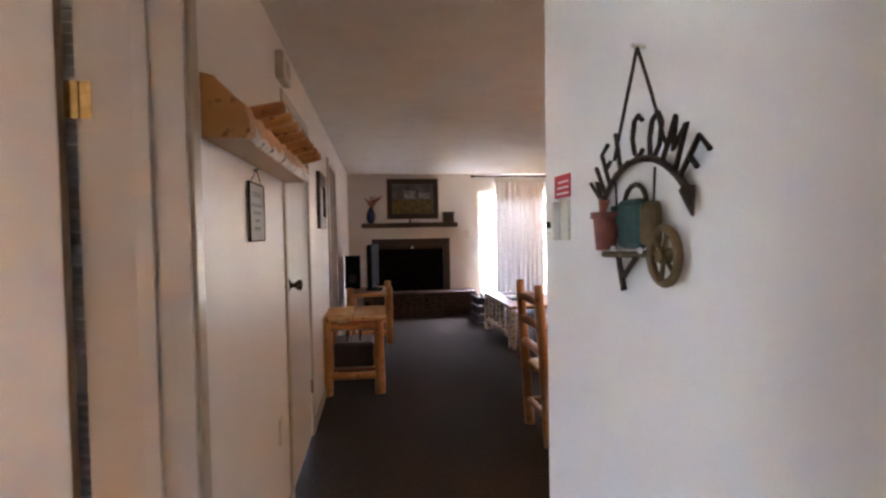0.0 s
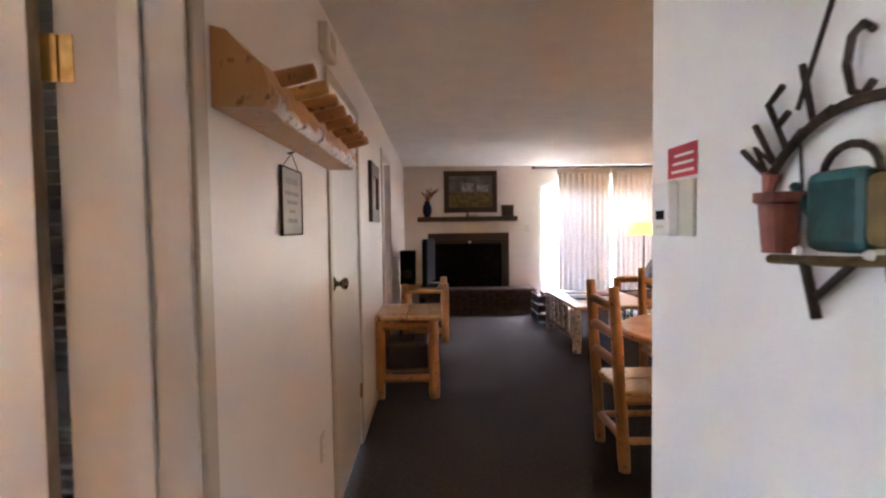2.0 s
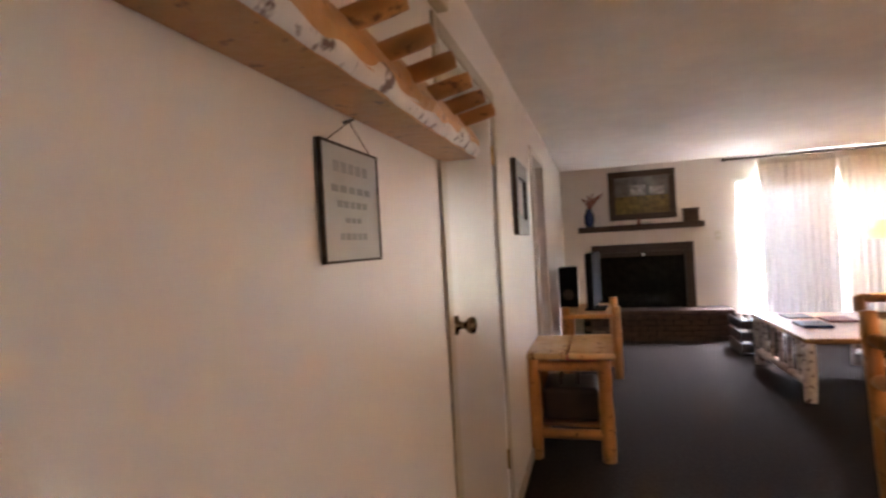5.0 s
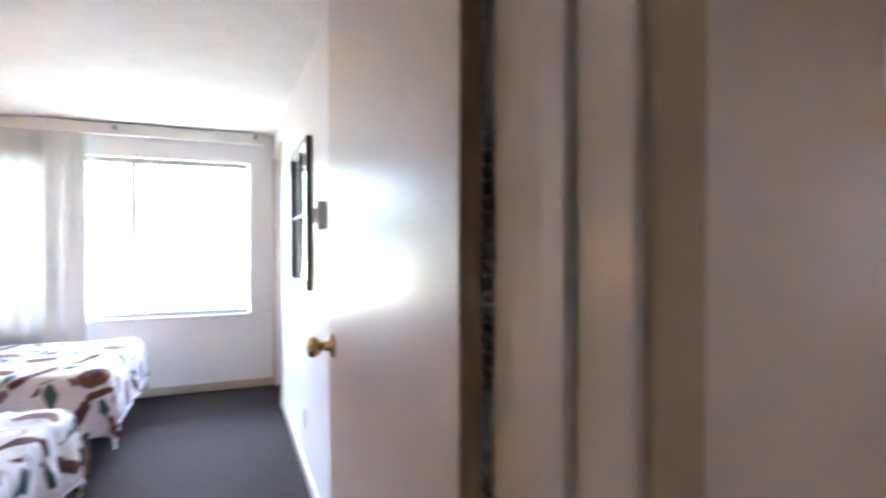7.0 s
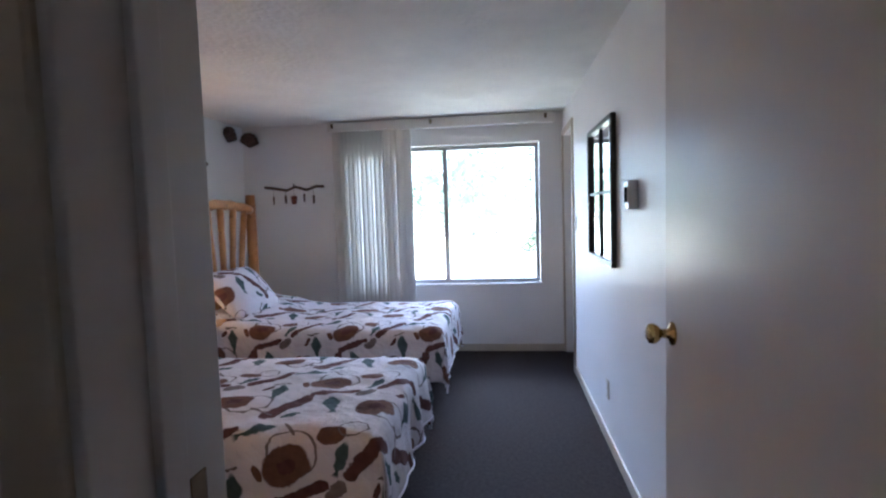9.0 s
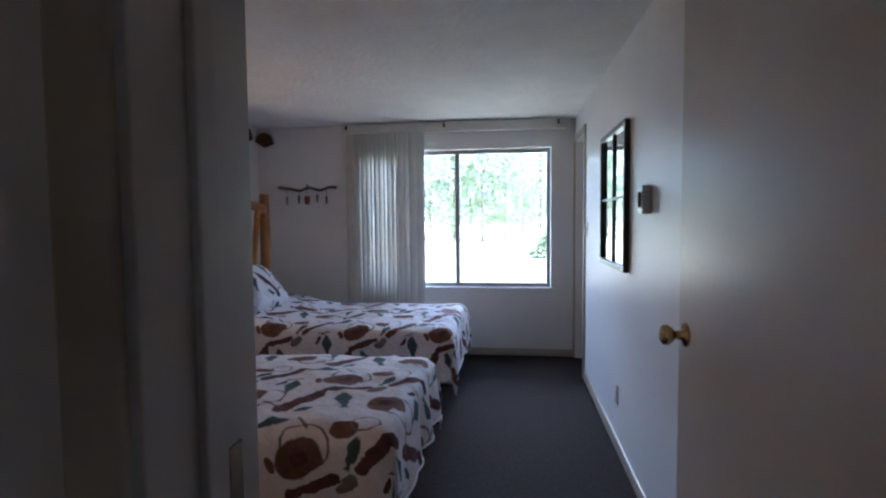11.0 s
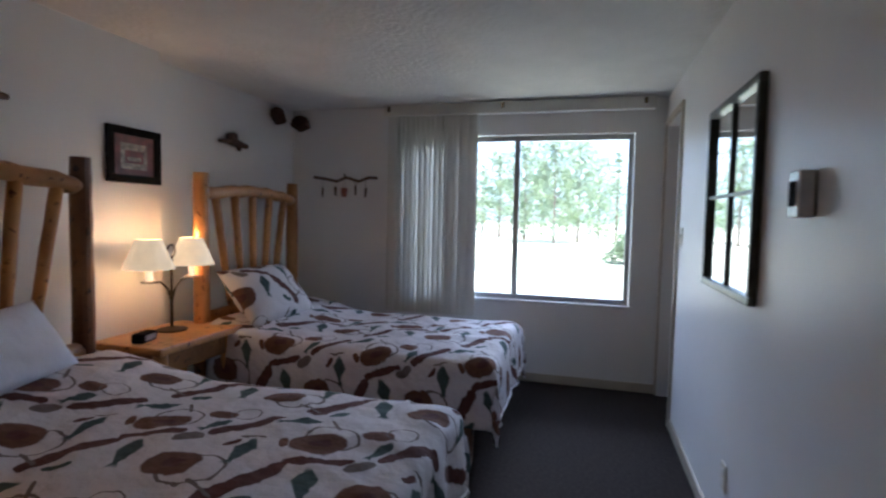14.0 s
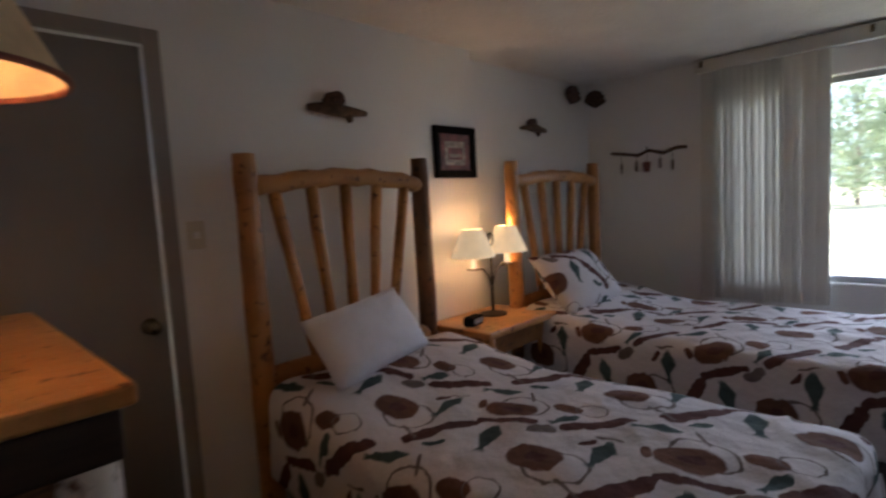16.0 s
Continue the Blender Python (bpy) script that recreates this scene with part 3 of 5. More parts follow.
# bedroom window
e = thing("window_1", (XW, 0, 0), "aluminium sliding bedroom window with bright view", "window")
e["kind"] = "structure"
y0, y1, z0, z1, ym = -0.885, 0.98, 0.69, 2.08, 0.05
for a, b, c0, c1, nm in ((y0, y1, z0, z0 + 0.045, "window_frame"), (y0, y1, z1 - 0.045, z1, "window_frame"), (y0, y0 + 0.04, z0 + 0.045, z1 - 0.045, "window_frame"), (y1 - 0.04, y1, z0 + 0.045, z1 - 0.045, "window_frame"), (ym - 0.024, ym + 0.024, z0 + 0.045, z1 - 0.045, "meeting_stile")):
    part(nm, box((-0.085, a, c0), (-0.04, b, c1), 0.004), M["alu"], e)
for a, b in ((y0 + 0.04, ym - 0.024), (ym + 0.024, y1 - 0.04)):
    p = part("pane", box((-0.066, a, z0 + 0.045), (-0.062, b, z1 - 0.045)), M["glass"], e)
    p.visible_shadow = False
part("window_sill", box((-0.04, y0 - 0.01, z0 - 0.02), (0.022, y1 + 0.03, z0 + 0.004), 0.004), M["white"], e, "white painted sill")
# patio door
e = thing("window_2", (0, YF, 0), "sliding glass patio door behind the curtains", "patio door")
e["kind"] = "structure"
for a, b, c0, c1 in ((2.19, 2.25, 0, 2.06), (3.09, 3.15, 0.04, 2.0), (4.0, 4.06, 0, 2.06), (2.25, 4.0, 2.0, 2.06), (2.25, 4.0, 0, 0.04)):
    part("window_frame", box((a, 0.02, c0), (b, 0.09, c1), 0.004), M["white"], e)
for a, b in ((2.25, 3.09), (3.15, 4.0)):
    p = part("pane", box((a, 0.05, 0.04), (b, 0.055, 2.0)), M["glass"], e)
    p.visible_shadow = False

# outdoors
# unseen overhang, added to keep direct sun off the patio curtains
structure("roof_eave", box((1.2, 8.64, 3.1), (5.2, 10.3, 3.22), 0.01), M["wall"], "unseen overhang added to keep sun off the curtains")
structure("ground", box((-2500, -2500, -0.5), (2500, 2500, -0.30)), M["grass"], "sunlit dry meadow reaching the wooded hills")
structure("pavement", box((1.5, 8.64, -0.299), (5, 11.5, -0.03), 0.01), M["patio"], "pale concrete patio outside the glass door")


def leaf_cloud(points, rnd, lo, hi, flat):
    """Many small two-triangle leaf clumps round the given points."""
    verts, faces = [], []
    for c in points:
        q = rnd.uniform(lo, hi)
        n0 = len(verts)
        verts += [c + Vector((rnd.uniform(-q, q), rnd.uniform(-q, q), rnd.uniform(-q, q) * flat)) for _ in range(4)]
        faces += [(n0, n0 + 1, n0 + 2), (n0 + 1, n0 + 2, n0 + 3)]
    me = bpy.data.meshes.new("crown")
    me.from_pydata(verts, [], faces)
    me.materials.append(M["leaf"])
    return me


def conifer(h, seed):
    """Tapering evergreen with drooping whorls and gaps between them."""
    rnd = random.Random(seed)
    e = thing("pine_tree", (0, 0, -0.3), "slender sunlit pine tree in the meadow", "tree", "pines outside the window")
    part("trunk", log((0, 0, 0), (0, 0, h * 0.96), 0.13, 0.02, seg=8), M["bark"], e)
    pts = []
    for k in range(16):
        z = h * (0.10 + 0.055 * k)
        reach = (h - z) * rnd.uniform(0.17, 0.27) + 0.1
        for b in range(6):
            an = b * 1.047 + k * 0.6 + rnd.uniform(-0.3, 0.3)
            tip = Vector((math.cos(an) * reach, math.sin(an) * reach, z - reach * 0.35))
            for _ in range(16):
                f = rnd.random() ** 0.7
                pts.append(Vector((0, 0, z)).lerp(tip, f) + Vector((rnd.gauss(0, 0.09), rnd.gauss(0, 0.09), rnd.gauss(0, 0.07))))
            if b % 2 == 0 and k % 3 == 0:
                part("limb", log((0, 0, z), tip, 0.025, 0.008, seg=5, rings=2), M["bark"], e)
    new("crown", leaf_cloud(pts, rnd, 0.07, 0.17, 0.6)).parent = e
    return e


def broadleaf(h, spread, seed, label, name="aspen_tree"):
    """Leafy tree: forked trunk and an uneven crown of separate leaf masses."""
    rnd = random.Random(seed)
    e = thing(name, (0, 0, -0.3), label, "tree" if h > 3 else "shrub", "leafy growth outside the window")
    part("trunk", log((0, 0, 0), (0.1, 0, h * 0.8), 0.014 * h + 0.02, 0.02, seg=8), M["bark"], e)
    pts = []
    for k in range(15):
        an, f = k * 2.4, (k + 0.5) / 15
        z = h * (0.12 + 0.80 * f)
        reach = spread * (1.05 - 0.75 * f) * rnd.uniform(0.5, 1.0)
        c = Vector((math.cos(an) * reach, math.sin(an) * reach, z))
        part("limb", log((0.08 * f, 0, z * 0.78), c, 0.006 * h, 0.008, seg=5, rings=3), M["bark"], e)
        size = spread * rnd.uniform(0.28, 0.46)
        pts += [c + Vector((rnd.gauss(0, size * 0.55), rnd.gauss(0, size * 0.55), rnd.gauss(0, size * 0.5))) for _ in range(130)]
    new("crown", leaf_cloud(pts, rnd, 0.05 + 0.008 * h, 0.10 + 0.016 * h, 0.8)).parent = e
    return e


def out_at(distance, degrees, turn=0):
    """Standing place that far from the window, by bearing."""
    a = radians(degrees)
    return pose(XW + distance * math.cos(a), 0.3 + distance * math.sin(a), -0.3, 0, 0, turn)


aspen = broadleaf(8.6, 2.3, 5, "tall pale green aspen in full sun")
aspen.matrix_basis = out_at(33, 183)
bush = broadleaf(1.1, 0.75, 9, "low green shrub at the meadow edge", "shrub")
bush.matrix_basis = out_at(17, 173.2)
fir = conifer(7.2, 3)
fir.matrix_basis = out_at(37, 175.8)
for i, (d, a) in enumerate(((38, 186.5), (36, 180.2), (43, 189.5), (47, 178), (39, 194), (52, 184.5), (45, 200), (58, 170), (60, 164))):
    copy_thing(aspen, out_at(d, a, 67 * i))
for i, (d, a) in enumerate(((46, 191.5), (55, 173.5), (50, 167), (62, 181.5), (48, 208))):
    copy_thing(fir, out_at(d, a, 41 * i))
bm = bmesh.new()
rows = []
for i in range(81):
    an = radians(100 + 160 * i / 80)
    top = 26 + 16 * noise.noise(Vector((i * 0.13, 0, 0))) + 5 * noise.noise(Vector((i * 0.6, 3, 0)))
    d0 = 260
    rows.append([bm.verts.new((d0 * math.cos(an), d0 * math.sin(an), -0.3)), bm.verts.new(((d0 + 90) * math.cos(an), (d0 + 90) * math.sin(an), top))])
for i in range(80):
    bm.faces.new((rows[i][0], rows[i + 1][0], rows[i + 1][1], rows[i][1]))
structure("backdrop", bm, M["hill"], "hazy wooded hills far beyond the meadow")

# ---- bedroom things ----
def log_bed(x0, x1, label, dark_post):
    """Log bed with its head at the wall and foot towards the closet; x0 > x1 are the post centres."""
    e = thing("log_bed", ((x0 + x1) / 2, YH, 0), label, "bed", "twin log beds")
    w = (x0 - x1) / 2
    hy = 0.20
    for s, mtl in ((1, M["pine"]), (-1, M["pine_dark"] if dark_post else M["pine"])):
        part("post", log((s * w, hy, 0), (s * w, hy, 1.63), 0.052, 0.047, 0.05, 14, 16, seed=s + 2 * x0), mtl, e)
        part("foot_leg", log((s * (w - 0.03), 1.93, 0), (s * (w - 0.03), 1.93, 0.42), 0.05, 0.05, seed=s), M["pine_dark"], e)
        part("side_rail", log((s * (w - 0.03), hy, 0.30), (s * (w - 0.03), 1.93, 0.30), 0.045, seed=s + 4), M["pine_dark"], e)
    arc = [(w * q / 7, hy, 1.49 + 0.045 * (1 - (q / 7) ** 2) + 0.006 * math.sin(q * 2.3)) for q in range(-7, 8)]
    part("top_rail", tube(arc, 0.042, 12), M["pine"], e, smooth=True)
    part("lower_rail", log((-w, hy, 0.70), (w, hy, 0.70), 0.045, seed=3), M["pine"], e, smooth=True)
    for i in range(5):
        k = (i - 2) / 2
        part("spindle", log((k * w * 0.46, hy, 0.72), (k * w * 0.76, hy, 1.50), 0.023, 0.030, 0.10, 9, 8, seed=i + x0), M["pine"], e, smooth=True)
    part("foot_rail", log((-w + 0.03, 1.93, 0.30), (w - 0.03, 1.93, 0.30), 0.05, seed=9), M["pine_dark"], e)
    part("mattress", box((-w + 0.05, hy + 0.06, 0.26), (w - 0.05, 2.0, 0.585), 0.05, seg=3), M["linen"], e, "white mattress and box spring")
    return e


def duvet(x0, x1, ya, yb, top, drop, foot, label, seed):
    """Quilt draped over a mattress, falling over both sides and the foot; UV in metres along the cloth."""
    bm = bmesh.new()
    uvl = bm.loops.layers.uv.new("UVMap")
    W, L, r = x0 - x1, yb - ya, 0.075
    nu, nv = 72, 92
    grid = []

    def fold(o, limit):
        """Horizontal and vertical travel of cloth o metres past the edge."""
        if o <= 0:
            return 0.0, 0.0
        q = r * math.pi / 2
        if o < q:
            return r * math.sin(o / r), r * (1 - math.cos(o / r))
        return r + 0.06 * (o - q), r + (o - q)

    for i in range(nu + 1):
        row = []
        u = -drop + (W + 2 * drop) * i / nu
        for j in range(nv + 1):
            v = (L + foot) * j / nv
            ou, ov = max(-u, u - W), v - L
            hx, dx = fold(ou, drop)
            hy, dy = fold(ov, foot)
            down = max(dx, dy) + 0.25 * min(dx, dy)
            side = -1 if u < W / 2 else 1
            x = min(max(u, 0), W) + side * hx * (1 if ou > 0 else 0)
            y = min(v, L) + hy
            lift = min(max(1 - v / 0.62, 0), 1)
            z = -down + 0.085 * lift * lift * (3 - 2 * lift)
            p = Vector((u * 2.2 + seed, v * 2.2, 0))
            ridge = 1 - abs(noise.noise(Vector((u * 1.6 + v * 2.3 + seed, v * 1.1 - u * 1.9, seed))) * 2.2)
            soft = noise.noise(p) * 0.016 + noise.noise(p * 3.1) * 0.008 + 0.012 * max(0, ridge) ** 6
            if down < 0.05:
                z += soft + 0.022 * math.sin(math.pi * min(max(u / W, 0), 1)) ** 0.5
            else:
                wave = noise.noise(Vector((u * 6 if ov > 0 else 0, v * 6, seed))) * 0.030 * min(1, down / 0.3)
                if ou > 0:
                    x += side * wave
                if ov > 0:
                    y += noise.noise(Vector((u * 7, seed, 2))) * 0.035 * min(1, down / 0.25)
            if z < -(top - 0.02):
                z = -(top - 0.02)
            vt = bm.verts.new((x0 - x, ya + y, top + z))
            row.append((vt, u, v))
        grid.append(row)
    for i in range(nu):
        for j in range(nv):
            q = (grid[i][j], grid[i + 1][j], grid[i + 1][j + 1], grid[i][j + 1])
            f = bm.faces.new([a[0] for a in q])
            f.smooth = True
            for lp, a in zip(f.loops, q):
                lp[uvl].uv = (a[2] + seed * 0.31, a[1] + seed * 0.17 + 1)
    edge = [grid[i][nv][0].co.copy() for i in range(nu + 1)]
    ob = part("duvet", bm, M["duvet"], smooth=True)
    s = ob.modifiers.new("cloth", "SOLIDIFY")
    s.thickness = 0.012
    part("hem", tube([Vector(c) for c in edge], 0.0065, 6), M["linen"], ob, "stitched white hem")
    return tagged(ob, label, "duvet", "twin duvets")


def pillow(at, size, turn, material, label, tilt=25, spin=0):
    """A stuffed pillow: two bulging sides meeting in a pinched edge."""
    bm = bmesh.new()
    uvl = bm.loops.layers.uv.new("UVMap")
    n = 18
    for sgn in (1, -1):
        g = []
        for i in range(n + 1):
            row = []
            for j in range(n + 1):
                a, b = 2 * i / n - 1, 2 * j / n - 1
                h = ((1 - abs(a) ** 2.6) * (1 - abs(b) ** 2.6)) ** 0.55
                pull = 1 - 0.07 * (1 - abs(a * b)) * (abs(a) ** 4 + abs(b) ** 4) / 2
                h *= 1 + 0.16 * noise.noise(Vector((a * 2.4, b * 2.4, sgn + at[0])))
                row.append(bm.verts.new((a * size[0] / 2 * pull, b * size[1] / 2 * pull, sgn * h * size[2] / 2)))
            g.append(row)
        for i in range(n):
            for j in range(n):
                f = bm.faces.new((g[i][j], g[i + 1][j], g[i + 1][j + 1], g[i][j + 1]))
                for lp in f.loops:
                    lp[uvl].uv = (lp.vert.co.x + 0.2 + sgn, lp.vert.co.y + 0.18)
    bmesh.ops.remove_doubles(bm, verts=bm.verts, dist=0.0005)
    ob = part("pillow", bm, material, smooth=True)
    ob.matrix_basis = Matrix.Translation(at) @ pose(0, 0, 0, 0, 0, turn) @ pose(0, 0, 0, tilt, 0, 0) @ pose(0, 0, 0, 0, 0, spin)
    return tagged(ob, label, "pillow")


log_bed(-1.40, -2.36, "varnished pine log bed with fanned spindle headboard", True)
log_bed(-3.17, -4.23, "varnished pine log bed beside the window blinds", False)
duvet(-1.44, -2.40, -1.62, 0.09, 0.605, 0.40, 0.36, "cream duvet printed with brown creels and green fish", 1)
duvet(-3.17, -4.25, -1.62, 0.12, 0.605, 0.40, 0.36, "cream fishing print duvet on the window-side bed", 4)
pillow((-1.81, -1.52, 0.83), (0.57, 0.33, 0.17), 2, M["linen"], "plain white pillow leaning on the headboard", 126, -7)
pillow((-3.56, -1.49, 0.83), (0.68, 0.46, 0.20), -4, M["duvet"], "fishing print pillow leaning on the headboard", 132)

# nightstand
e = thing("log_nightstand", (-2.86, YH + 0.02, 0), "small pine log nightstand between the beds", "nightstand")
part("tabletop", box((-0.33, 0.0, 0.64), (0.33, 0.47, 0.68), 0.010), M["pine"], e)
part("apron", box((-0.27, 0.05, 0.52), (0.27, 0.42, 0.6395), 0.008), M["pine_dark"], e)
for x in (-0.26, 0.26):
    for y in (0.06, 0.40):
        part("leg", log((x, y, 0), (x, y, 0.6395), 0.042, 0.038, seed=x + y), M["pine"], e, smooth=True)
part("shelf", box((-0.25, 0.06, 0.18), (0.25, 0.40, 0.205), 0.005), M["pine"], e)


def shade_mesh(r0, r1, h, z, m=None, seg=32):
    bm = lathe([(r0, z), (r1, z + h)], seg, cap=False, m=m)
    return bm


# twin-arm table lamp
TZ = 0.68
e = thing("table_lamp", (-2.92, YH + 0.20, TZ), "dark iron two-arm table lamp with lit cream shades", "lamp")
part("base", lathe([(0.085, 0), (0.085, 0.008), (0.05, 0.016), (0.012, 0.024)], 24), M["iron"], e)
part("stem", tube([(0, 0, 0.015), (0, 0, 0.28), (0, 0.0, 0.44)], 0.009), M["iron"], e)
part("ring", tube([(0.03 * math.cos(a * math.pi / 8), 0, 0.47 + 0.035 * math.sin(a * math.pi / 8)) for a in range(16)], 0.005, closed=True), M["iron"], e)
for s in (1, -1):
    cx = s * 0.162
    part("arm", tube([(0, 0, 0.16), (s * 0.03, 0, 0.25), (s * 0.08, 0, 0.295), (cx, 0, 0.30)], 0.006), M["iron"], e)
    part("pan", lathe([(0.04, 0), (0.044, 0.006), (0.01, 0.008)], 20, m=Matrix.Translation((cx, 0, 0.30))), M["iron"], e)
    part("candle_sleeve", lathe([(0.017, 0), (0.017, 0.065)], 16, m=Matrix.Translation((cx, 0, 0.308))), M["candle"], e, "glowing white candle sleeve")
    sh = part("shade", shade_mesh(0.134, 0.064, 0.165, 0.378, Matrix.Translation((cx, 0, 0))), M["shade"], e, "lit cream empire shade", True)
    lamp("bedside_bulb", "POINT", Matrix.Translation((-2.92 + cx, YH + 0.20, TZ + 0.33)), 0.5, (1.0, 0.56, 0.22), soft=0.03)
    lamp("bedside_bulb_top", "POINT", Matrix.Translation((-2.92 + cx, YH + 0.20, TZ + 0.56)), 0.32, (1.0, 0.56, 0.22), soft=0.03)
clock = thing("alarm_clock", (-2.64, YH + 0.28, TZ), "small black alarm clock on the nightstand", "clock", turn=12)
part("case", box((-0.065, -0.035, 0), (0.065, 0.035, 0.055), 0.014), M["black"], clock)
part("display", box((-0.045, 0.0345, 0.014), (0.045, 0.037, 0.042)), M["ink"], clock)


def picture(name, at, turn, w, h, border, fm, panels, label, thick=0.025):
    """A framed picture facing local +y: frame of four rails, backing, painted patches."""
    e = thing(name, at, label, "picture", turn=turn)
    for a, b, c0, c1 in ((-w / 2, w / 2, h - border, h), (-w / 2, w / 2, 0, border), (-w / 2, -w / 2 + border, border, h - border), (w / 2 - border, w / 2, border, h - border)):
        part("frame", box((a, 0.001, c0), (b, thick, c1), 0.004), fm, e)
    for i, (x0, x1, z0, z1, m2) in enumerate(panels):
        part("panel", box((-w / 2 + border + x0 * (w - 2 * border), 0.001, border + z0 * (h - 2 * border)), (-w / 2 + border + x1 * (w - 2 * border), thick * 0.35 + 0.0012 * i, border + z1 * (h - 2 * border))), m2, e)
    return e


M["art_red"] = mat("dark_red_print", (0.13, 0.03, 0.022), 0.4, scale=14, vary=0.5)
M["art_tan"] = mat("tan_fish_print", (0.24, 0.17, 0.12), 0.4, scale=30, vary=0.6)
M["art_sky"] = mat("grey_mountain_paint", (0.10, 0.105, 0.11), 0.35, scale=9, vary=0.5)
M["art_field"] = mat("ochre_meadow_paint", (0.13, 0.095, 0.025), 0.35, scale=14, vary=0.5)
M["art_snow"] = mat("snow_peak_paint", (0.25, 0.25, 0.26), 0.35, scale=22, vary=0.5)
picture("framed_print", (-2.855, YH, 1.54), 0, 0.372, 0.315, 0.045, M["black"], [(0, 1, 0, 1, M["art_red"]), (0.18, 0.82, 0.15, 0.80, M["art_tan"]), (0.28, 0.72, 0.30, 0.62, M["art_red"]), (0.34, 0.66, 0.36, 0.46, M["art_tan"])], "black framed red and tan fish print")


def wall_fish(x, y, z, s):
    """A piece of driftwood carved as a trout, with a dark hump above and a lump below."""
    e = thing("wall_fish", (x, y, z), "carved driftwood fish plaque hung above the bed", "wall ornament", "driftwood fish over the beds")
    bm = bmesh.new()
    log((s * 0.5, 0.03, -0.02 * s), (s * 0.05, 0.032, 0.0), 0.05 * s, 0.10 * s, 0.25, 10, 6, bm, seed=x)
    log((s * 0.08, 0.032, 0.0), (-s * 0.5, 0.03, -0.03 * s), 0.10 * s, 0.055 * s, 0.3, 10, 7, bm, seed=x + 2)
    part("body", bm, M["driftwood"], e, smooth=True)
    part("hump", log((s * 0.2, 0.03, 0.10 * s), (-s * 0.06, 0.03, 0.15 * s), 0.09 * s, 0.10 * s, 0.25, 10, 5, seed=s + x), M["feather"], e, smooth=True)
    part("lower_fin", log((-0.16 * s, 0.03, -0.06 * s), (-0.22 * s, 0.03, -0.17 * s), 0.07 * s, 0.04 * s, 0.2, seed=s), M["feather"], e, smooth=True)


wall_fish(-1.99, YH, 1.885, 0.34)
wall_fish(-3.90, YH - 0.14, 1.925, 0.32)
for at, turn in (((-4.49, YH - 0.13, 2.255), 0), ((XW + 0.012, -2.0 + 0.03, 2.235), -90)):
    e = thing("leaf_fan", at, "dark feathered fan ornament high in the corner", "wall ornament", "pair of corner fans", turn=turn)
    bm = bmesh.new()
    for i in range(7):
        an = radians(-80 + i * 24)
        log((0, 0.01, -0.08), (0.09 * math.sin(an), 0.03, -0.05 + 0.11 * math.cos(an)), 0.012, 0.030, 0.15, 8, 5, bm, seed=i)
    part("plumage", bm, M["feather"], e)
# hanging twig with charms
e = thing("twig_ornament", (XW, -1.52, 1.70), "crooked brown twig hung with small charms", "wall ornament")
part("twig", tube([(0.02, -0.31, 0.03), (0.02, -0.2, 0.015), (0.02, -0.08, -0.01), (0.025, 0.02, 0.025), (0.02, 0.14, -0.01), (0.02, 0.24, 0.025), (0.02, 0.32, 0.02)], 0.013), M["driftwood"], e)
part("hook", tube([(0.02, 0.0, 0.02), (0.02, 0.0, 0.06)], 0.006), M["iron"], e)
for y, l, m2, w in ((-0.22, 0.13, "driftwood", 0.010), (-0.09, 0.12, "driftwood", 0.014), (0.0, 0.13, "rust", 0.035), (0.11, 0.11, "driftwood", 0.012), (0.21, 0.13, "driftwood", 0.012)):
    part("cord", tube([(0.022, y, 0.01), (0.022, y, -l + 0.05)], 0.002, 5), M["driftwood"], e)
    part("charm", log((0.022, y, -l + 0.06), (0.022, y, -l - 0.02), w, w * 0.7, 0.1, 8, 4, seed=y), M[m2], e)

# vertical blinds
def vane_mesh():
    """One slightly cupped vane, wide along y."""
    bm = bmesh.new()
    rows = []
    for k in range(7):
        y = -0.043 + 0.086 * k / 6
        x = 0.007 * (1 - (y / 0.043) ** 2)
        rows.append([bm.verts.new((x + o, y, z)) for o in (0, 0.0012) for z in (0.545, 2.246)])
    for a, b in zip(rows, rows[1:]):
        bm.faces.new((a[0], a[1], b[1], b[0]))
        bm.faces.new((a[2], a[3], b[3], b[2]))
    for q in (rows[0], rows[-1]):
        bm.faces.new((q[0], q[1], q[3], q[2]))
    return bm


e = thing("vertical_blinds", (XW, 0, 0), "cream vertical vane blinds drawn to one side", "blinds")
part("head_rail", box((0.05, -1.09, 2.247), (0.12, 1.11, 2.29), 0.004), M["white"], e)
part("valance", box((0.122, -1.10, 2.245), (0.130, 1.12, 2.338), 0.003), M["vane"], e)
part("wall_board", box((0.0, -1.10, 2.26), (0.02, 1.12, 2.345), 0.003), M["white"], e)
for y in (-1.05, -0.06, 1.04):
    part("bracket", box((0.131, y - 0.012, 2.28), (0.142, y + 0.012, 2.325), 0.003), M["bronze"], e, "small dark bracket clip")
for i in range(11):
    v = part("vane", vane_mesh(), M["vane"], e, smooth=True)
    v.matrix_basis = pose(0.085, -0.97 + i * 0.044, 0, 0, 0, 62 + 9 * math.sin(i * 2.1))
for i, y in enumerate((-1.03, -0.515, -0.45, -0.38, -0.31)):
    v = part("vane", vane_mesh(), M["vane"], e, smooth=True)
    v.matrix_basis = pose(0.085 + 0.010 * (i % 2), y, 0, 0, 0, 8)
part("wand", tube([(0.12, -1.06, 2.25), (0.13, -1.07, 1.2)], 0.004), M["white"], e)

